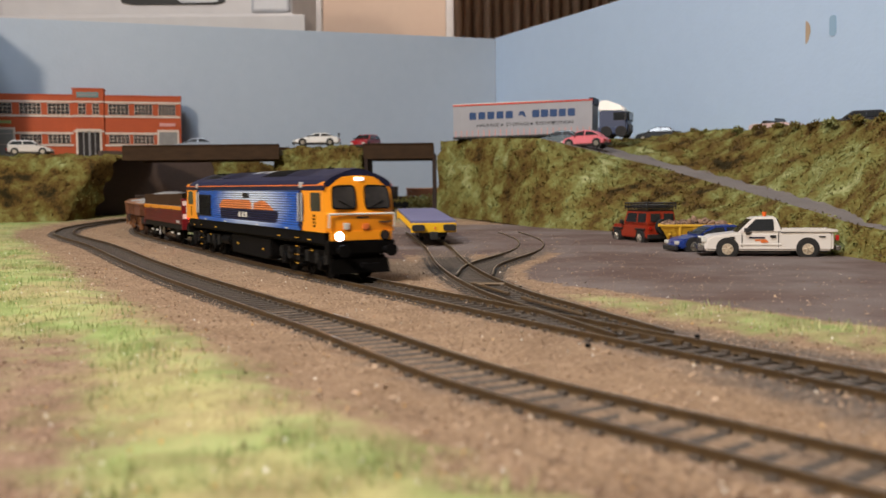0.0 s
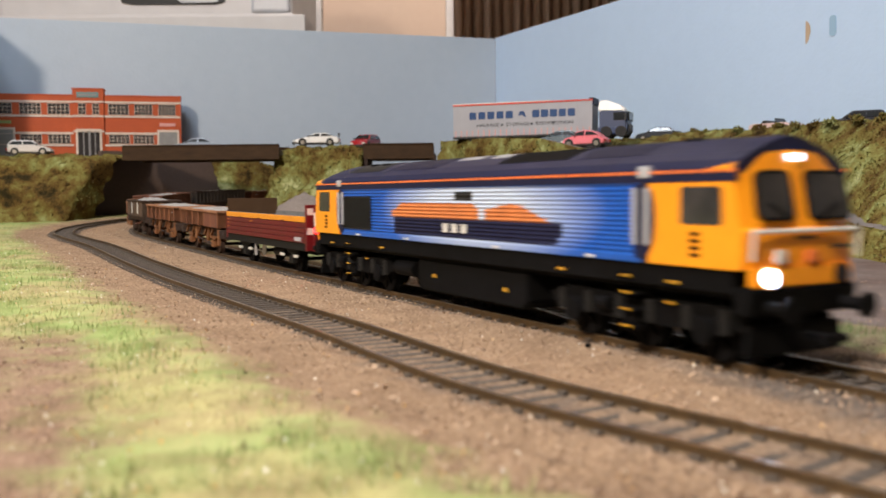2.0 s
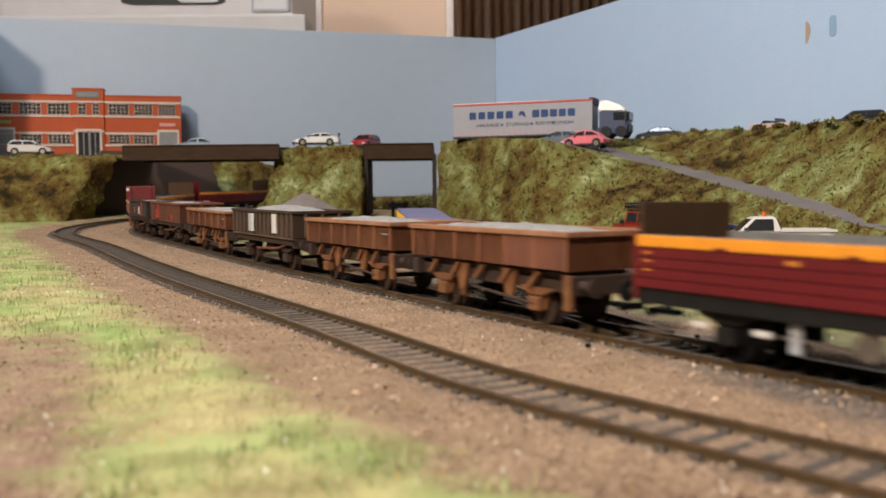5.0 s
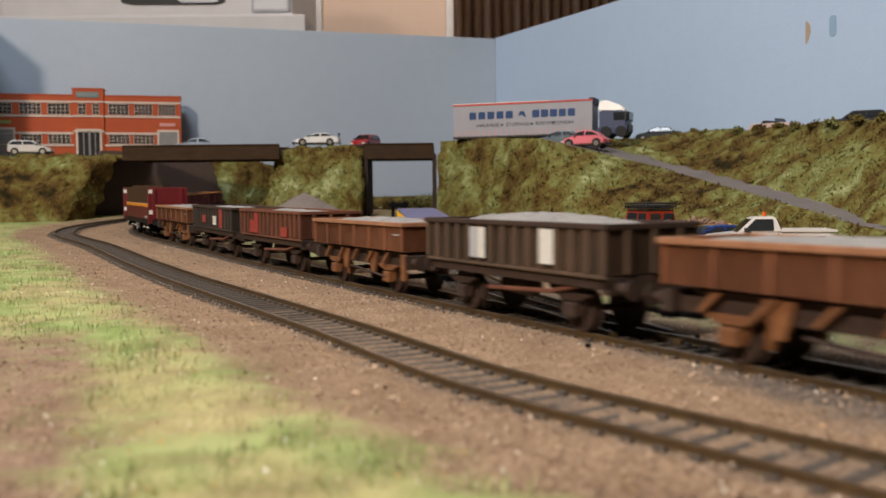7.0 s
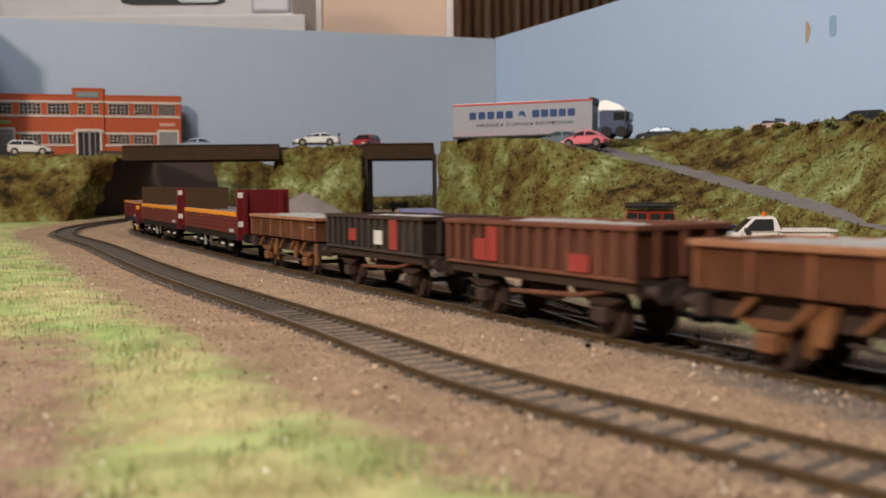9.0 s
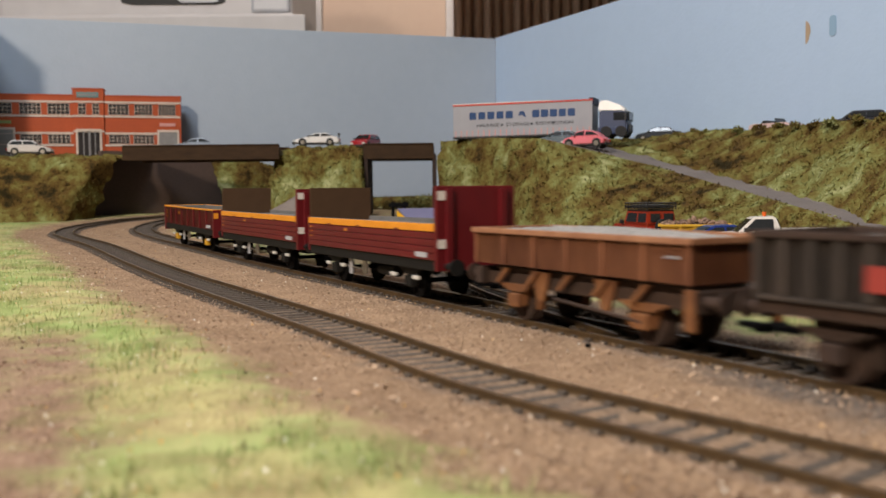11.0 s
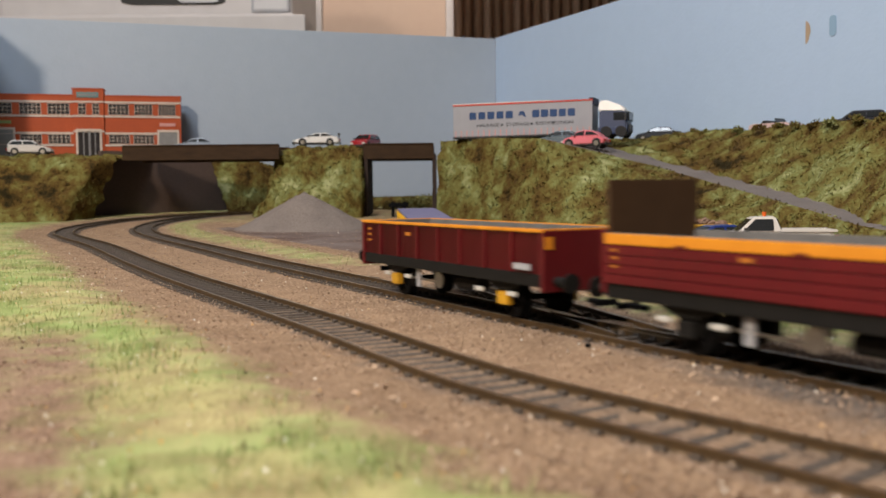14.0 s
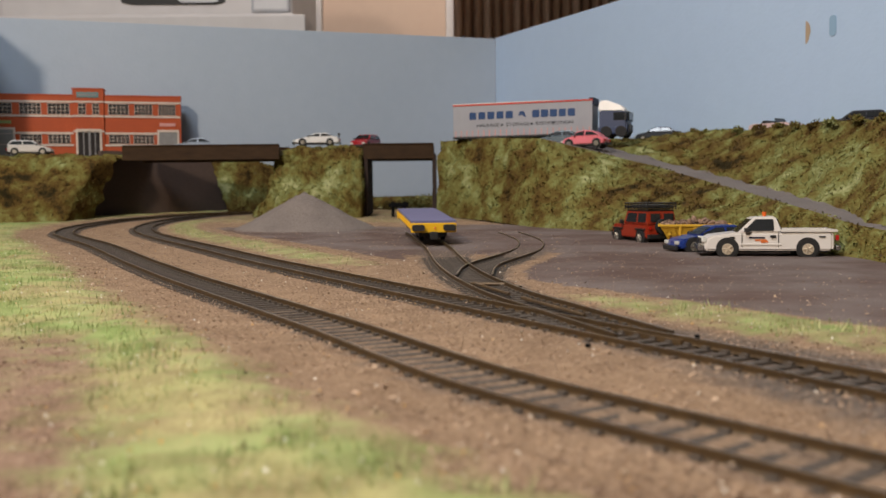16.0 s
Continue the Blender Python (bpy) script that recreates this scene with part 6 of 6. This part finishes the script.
    part("underside", bx(-22, 22, -9, 9, 4.4, 7), M["black_trim"], t)


off_roader()
rally = car(at(177, 608, -1.6, 188) @ Matrix.Scale(1.05, 4), "blue rally car with yellow and white decals beside the skip", paint("rally_blue", (0.012, 0.035, 0.20)), *SALOON, 24, (17, -17), 5.0, "yard vehicles")
for s in (-1, 1):
    part("decal", bx(2, 9, min(s * 11.6, s * 12.15), max(s * 11.6, s * 12.15), 6, 9.8, 0.1), M["step_yellow"], rally, "round yellow decal")
    part("decal", bx(1.5, 8, min(s * 11.6, s * 12.1), max(s * 11.6, s * 12.1), 10.2, 11.0, 0.1), M["paint_white"], rally)
part("rear_wing", bx(-28.5, -24, -10, 10, 15.2, 16.0, 0.2), M["rally_blue"], rally)
for s in (-9, 9):
    part("wing_post", bx(-27, -25.6, s - 0.4, s + 0.4, 11.4, 15.4), M["rally_blue"], rally)


def skip():
    yellow = paint("skip_yellow", (0.62, 0.36, 0.02), 0.55)
    t = thing("rubbish_skip", at(178, 656, -1.5, -14), "yellow steel skip heaped with brown rubble", "skip", "yard vehicles")
    b = part("body", shell(24, 11.0, 12.6, 0.3, 17, x_low=14, thick=0.9), yellow, t)
    part("rim", rim(25, 13.4, 17.6, 1.8, 1.6), yellow, b)
    for e in (-1, 1):
        for x in (-10, 0, 10):
            part("side_rib", bx(x - 0.7, x + 0.7, min(e * 11.2, e * 13), max(e * 11.2, e * 13), 1, 16.4, 0.2), yellow, b)
        for x in (-17, 17):
            part("lifting_lug", rod(bmesh.new(), (x, e * 12.6, 11), (x, e * 15, 11), 1.1, 10), yellow, b)
    rnd = random.Random(8)
    rub = bmesh.new()
    for _ in range(150):
        x, y = rnd.uniform(-21, 21), rnd.uniform(-10, 10)
        r = rnd.uniform(0.8, 2.6)
        m = Matrix.Translation((x, y, 16.4 + rnd.random() * 4.2 * (1 - abs(x) / 26))) @ Euler((rnd.random() * 6, rnd.random() * 6, rnd.random() * 6)).to_matrix().to_4x4() @ Matrix.Diagonal((1.5, 1, 0.7, 1))
        bmesh.ops.create_icosphere(rub, subdivisions=1, radius=r, matrix=m)
    part("rubble", rub, M["rubble"], t, "brown broken rubble")


M["rubble"] = mat("rubble", (0.30, 0.19, 0.13), (0.10, 0.06, 0.045), 0.9, fine=500, big=100, island=0.7, bump=0.3)
skip()


# ---- siding: flat wagon, buffer stop, heap ----
def flat_wagon():
    t = thing("flat_wagon", at(-15.5, 762, gz(764) + 3.0, -83.4, 0, 2.6), "yellow flat wagon with lilac-blue deck standing on the siding", "wagon")
    yel = paint("wagon_yellow", (0.80, 0.46, 0.015), 0.45)
    part("deck", bx(-75, 75, -17, 17, 13.6, 15.6, 0.3), M["deck_lilac"], t, "lilac-blue flat deck")
    for s in (-1, 1):
        f = part("side_frame", bx(-74, 74, min(s * 14.6, s * 16.6), max(s * 14.6, s * 16.6), 8.4, 13.7, 0.3), yel, t, "yellow side frame")
        for k in range(9):
            part("stake_pocket", bx(-68 + 16.5 * k, -65 + 16.5 * k, min(s * 16.4, s * 17.6), max(s * 16.4, s * 17.6), 9.4, 14.6, 0.2), yel, f)
        e = part("end_frame", bx(min(s * 73.8, s * 76), max(s * 73.8, s * 76), -17, 17, 6.6, 13.7, 0.5), yel, t)
        for y in (-11.6, 11.6):
            part("buffer", plate(rounded([(y - 4.6, 8.2), (y + 4.6, 8.2), (y + 4.6, 12.6), (y - 4.6, 12.6)], 1.8), "x", s * 75.8, s * 80), M["black_trim"], t)
        part("coupling", bx(min(s * 75, s * 80), max(s * 75, s * 80), -3, 3, 1.6, 7.4, 0.8), M["black_trim"], t)
        part("lamp_iron", rod(bmesh.new(), (s * 76, 1, 10), (s * 76.8, 1, 10), 0.8, 8), M["stripe_orange"], e)
        part("bogie", bx(min(s * 36, s * 70), max(s * 36, s * 70), -10.5, 10.5, 3, 7.4, 0.6), M["black_trim"], t)
        for x in (42, 62):
            part("axle", wheelset_bm(5.6), M["sooty"], t).matrix_basis = at(s * x, 0, 5.6)
    part("underframe", bx(-72, 72, -13, 13, 7, 13.6), M["black_trim"], t)


M["deck_lilac"] = mat("deck_lilac", (0.13, 0.132, 0.265), (0.10, 0.105, 0.22), 0.6, fine=250, big=30)
flat_wagon()
t = thing("buffer_stop", at(-54, 1142, gz(1142) - 1, 95) @ Matrix.Scale(0.8, 4), "black timber buffer stop at the end of the siding", "buffer stop")
for y in (-8.75, 8.75):
    part("post", bx(-2, 2, y - 2.4, y + 2.4, -2, 22, 0.3), M["sooty"], t)
    part("stay", prism([(2, 0), (14, 0), (2, 16)], y - 1.2, y + 1.2), M["sooty"], t)
part("cross_beam", bx(-4, -1.8, -15, 15, 13, 20, 0.4), M["sooty"], t)


def stone_heap():
    bm = bmesh.new()
    rnd = random.Random(2)
    nr, na = 26, 56
    rings = []
    for i in range(nr + 1):
        u = i / nr
        row = []
        for k in range(na):
            a = k * math.tau / na
            x, y = -138 + 72 * u * math.cos(a), 930 + 62 * u * math.sin(a)
            h = 38 * max(0.0, 1 - u ** 1.0) ** 1.1 if u < 1 else -3
            h = h - (3 if u < 0.08 else 0) * 0.6 + 1.1 * noise.noise((x * 0.09, y * 0.09, 1)) + rnd.uniform(-0.35, 0.35)
            row.append(bm.verts.new((x, y, gz(y) - 1.2 + h)))
        rings.append(row)
    for a, b in zip(rings, rings[1:]):
        for k in range(na):
            bm.faces.new((a[k], a[(k + 1) % na], b[(k + 1) % na], b[k]))
    bmesh.ops.remove_doubles(bm, verts=bm.verts, dist=0.2)
    bmesh.ops.recalc_face_normals(bm, faces=bm.faces)
    tagged(part("gravel_mound", bm, M["heap"], smooth=True), "cone-shaped mound of fine grey stone beside the siding", "mound")


stone_heap()


# ---- loose cover on the ground ----
def ground_cover():
    rnd = random.Random(77)
    xs = np.array([rnd.uniform(-560, 300) for _ in range(210000)])
    ys = np.array([120 + 1000 * rnd.random() ** 1.6 for _ in range(210000)])
    keep = np.abs(xs) < 0.5 * ys + 30
    xs, ys = xs[keep], ys[keep]
    g, yd, so = cover(xs, ys)
    z = ground_height(xs, ys)
    dt = np.minimum.reduce([np.abs(side_of(k, xs, ys)) + 60 * w * smooth_step(ys, 560, 620) for k, w in ((outer, 0), (inner, 0), (siding, 1), (spur, 1))])
    hill = (xs > 60) & (ys > 1100 - 3.4 * xs)
    v, f = [], []
    sv, sf = [], []
    wv, wf = [], []
    for x, y, zz, gg, yy, d, hl in zip(xs, ys, z, g, yd, dt, hill):
        if hl:
            continue
        if d > 11 and rnd.random() < (0.022 + 0.045 * gg) * (1 - 0.8 * yy):
            r = rnd.uniform(0.22, 0.55)
            k = len(wv)
            for _ in range(4):
                q = Vector((rnd.gauss(0, 1), rnd.gauss(0, 1), rnd.gauss(0, 1))).normalized() * r
                wv.append((x + q.x, y + q.y, zz + 0.7 + 1.4 * gg + q.z))
            wf += [(k, k + 1, k + 2), (k, k + 2, k + 3), (k, k + 3, k + 1), (k + 1, k + 3, k + 2)]
        if yy > 0.5 and rnd.random() < 0.014:
            r = rnd.uniform(0.3, 0.9)
            k = len(sv)
            for _ in range(4):
                q = Vector((rnd.gauss(0, 1), rnd.gauss(0, 1), rnd.gauss(0, 0.6))).normalized() * r
                sv.append((x + q.x, y + q.y, zz + 0.2 + abs(q.z)))
            sf += [(k, k + 1, k + 2), (k, k + 2, k + 3), (k, k + 3, k + 1), (k + 1, k + 3, k + 2)]
        tuft = noise.noise((x * 0.03, y * 0.03, 9)) * 0.5 + 0.5
        if gg > 0.45 and rnd.random() < (gg - 0.3) * max(0.0, 1.7 * tuft - 0.35):
            for _ in range(3):
                a, lean, h = rnd.random() * 6.28, rnd.uniform(0.4, 1.6), rnd.uniform(0.8, 2.6) * (0.6 + tuft)
                px, py = x + rnd.gauss(0, 1.2), y + rnd.gauss(0, 1.2)
                dx, dy, w = math.cos(a), math.sin(a), 0.16
                k = len(v)
                v += [(px - dy * w, py + dx * w, zz + 0.2), (px + dy * w, py - dx * w, zz + 0.2), (px + dx * lean * h * 0.6, py + dy * lean * h * 0.6, zz + 1.4 + h * 0.8)]
                f.append((k, k + 1, k + 2))
        elif d > 10 and rnd.random() < 0.85 * (1 - 0.85 * yy):
            r = rnd.uniform(0.25, 0.6) * (1.8 if rnd.random() < 0.03 else 1)
            k = len(sv)
            for _ in range(4):
                q = Vector((rnd.gauss(0, 1), rnd.gauss(0, 1), rnd.gauss(0, 0.7))).normalized() * r
                sv.append((x + q.x, y + q.y, zz + 0.35 + abs(q.z)))
            sf += [(k, k + 1, k + 2), (k, k + 2, k + 3), (k, k + 3, k + 1), (k + 1, k + 3, k + 2)]
    for name, vv, ff, m, label in (("grass_fibres", v, f, M["grass_blade"], "short faded green and straw grass fibres"),
                                   ("ballast_chips", sv, sf, M["chips"], "loose buff ballast chips"),
                                   ("glint_grit", wv, wf, M["specks"], "sparse white and straw-coloured specks of grit, bright to stand in for glints")):
        me = bpy.data.meshes.new(name)
        me.from_pydata(np.array(vv) * MM, [], ff)
        me.materials.append(m)
        tagged(new(name, me), label, "grass" if "grass" in name else "gravel", kind="stuff")


M["grass_blade"] = mat("grass_blade", (0.50, 0.49, 0.25), (0.17, 0.25, 0.075), 0.75, fine=60, big=16, mix=0.35, island=0.55, spec=0.3)
M["chips"] = mat("chips", (0.48, 0.345, 0.24), (0.16, 0.10, 0.066), 0.8, fine=300, big=30, island=0.9, spec=0.4)
# Grit coloured near white, so that it doubles as glints on the ground.
M["specks"] = mat("specks", (0.85, 0.82, 0.74), (0.60, 0.36, 0.13), 0.3, fine=300, big=30, island=0.9, spec=0.6)
ground_cover()


def bush(x, y, z, r, seed, label):
    rnd = random.Random(seed)
    spots = []
    for _ in range(int(90 * r / 6)):
        d = Vector((rnd.gauss(0, 1), rnd.gauss(0, 1), abs(rnd.gauss(0, 1)))).normalized()
        k = rnd.uniform(0.55, 1.0) * (0.8 + 0.4 * noise.noise(d * 2 + Vector((seed, 0, 0))))
        spots.append((Vector((x, y, z)) + Vector((d.x * r * 1.3, d.y * r, d.z * r)) * k, d))
    ob = scatter("bush", spots, rnd, None, (1.2, 2.6))
    tagged(ob, label, "bush")
    ob["kind"] = "thing"
    return ob


for k, (x, y, z, r) in enumerate(((-42, 1300, 17, 22), (-20, 1310, 17, 26), (-75, 1310, 17, 14), (-105, 1310, 17, 12))):
    bush(x, y, z, r, 60 + k, "olive foliage bush behind the short bridge")
for k, (x, y, z, r) in enumerate(((333, 800, 94, 6), (343, 772, 95, 6), (318, 880, 98, 4), (304, 960, 100, 4), (350, 735, 93, 6), (288, 1020, 102, 3), (337, 842, 95, 6), (342, 820, 95, 7), (328, 866, 96, 5), (270, 1066, 103, 4), (281, 1040, 103, 5), (312, 920, 99, 5))):
    bush(x, y, z, r, 80 + k, "dark twiggy bush on the embankment crest")


def peg(x, y, label="small black peg beside the points"):
    t = rod(bmesh.new(), (x, y, -4), (x, y, -0.6), 0.7, 10)
    box(t, x - 2.2, x + 2.2, y - 0.6, y + 0.6, -3, -1.8, 0.2)
    tagged(part("track_peg", t, M["sooty"]), label, "peg", "black pegs")


for x, y in ((70.5, 256), (33, 396), (38, 243)):
    peg(x, y)
tie = rod(bmesh.new(), (13, 414, -1.2), (28, 411, -1.2), 0.8, 8)
box(tie, 12, 14.5, 412.5, 415.5, -2.6, -0.6, 0.3)
tagged(part("tie_bar", tie, M["rail"]), "rusty tie bar across the siding points", "tie bar")
cover_plate = part("point_cover", bx(-13, 13, -2.6, 2.6, -2.6, -0.9, 0.3), M["rail"])
cover_plate.matrix_world = at(60, 262, 0, 119)
tagged(cover_plate, "dark metal plate between the rails at the points", "cover plate")
for x0, y0, x1, y1 in ((46, 300, 30, 352), (26, 366, 14, 408)):
    guard = part("check_rail", rod(bmesh.new(), (x0, y0, -0.7), (x1, y1, -0.7), 0.7, 8), M["rail"])
    tagged(guard, "short rusty check rail inside the points", "check rail", "check rails")


# ---- what moves ----
SPEED = 125.3


def run(t, s):
    """The pose of a vehicle whose centre is s along the inner line at the start, t seconds later."""
    c = s - SPEED * t
    a, b = along(c - 35), along(c + 35)
    x, y = (a[0] + b[0]) / 2, (a[1] + b[1]) / 2
    h = math.degrees(math.atan2(a[1] - b[1], a[0] - b[0]))
    tilt = math.degrees(math.atan2(gz(b[1]) - gz(a[1]), 70))
    return at(x, y, (gz(a[1]) + gz(b[1])) / 2, h, 0, tilt)


def motions():
    for vehicle, s in TRAIN:
        walk(vehicle, [(0.5 * k, run(0.5 * k, s)) for k in range(33)])
    for wheels, x, r in WHEELS:
        walk(wheels, [(k / 15, at(x, 0, r, 0, 0, math.degrees(SPEED * k / 15 / r) % 360)) for k in range(241)])


motions()
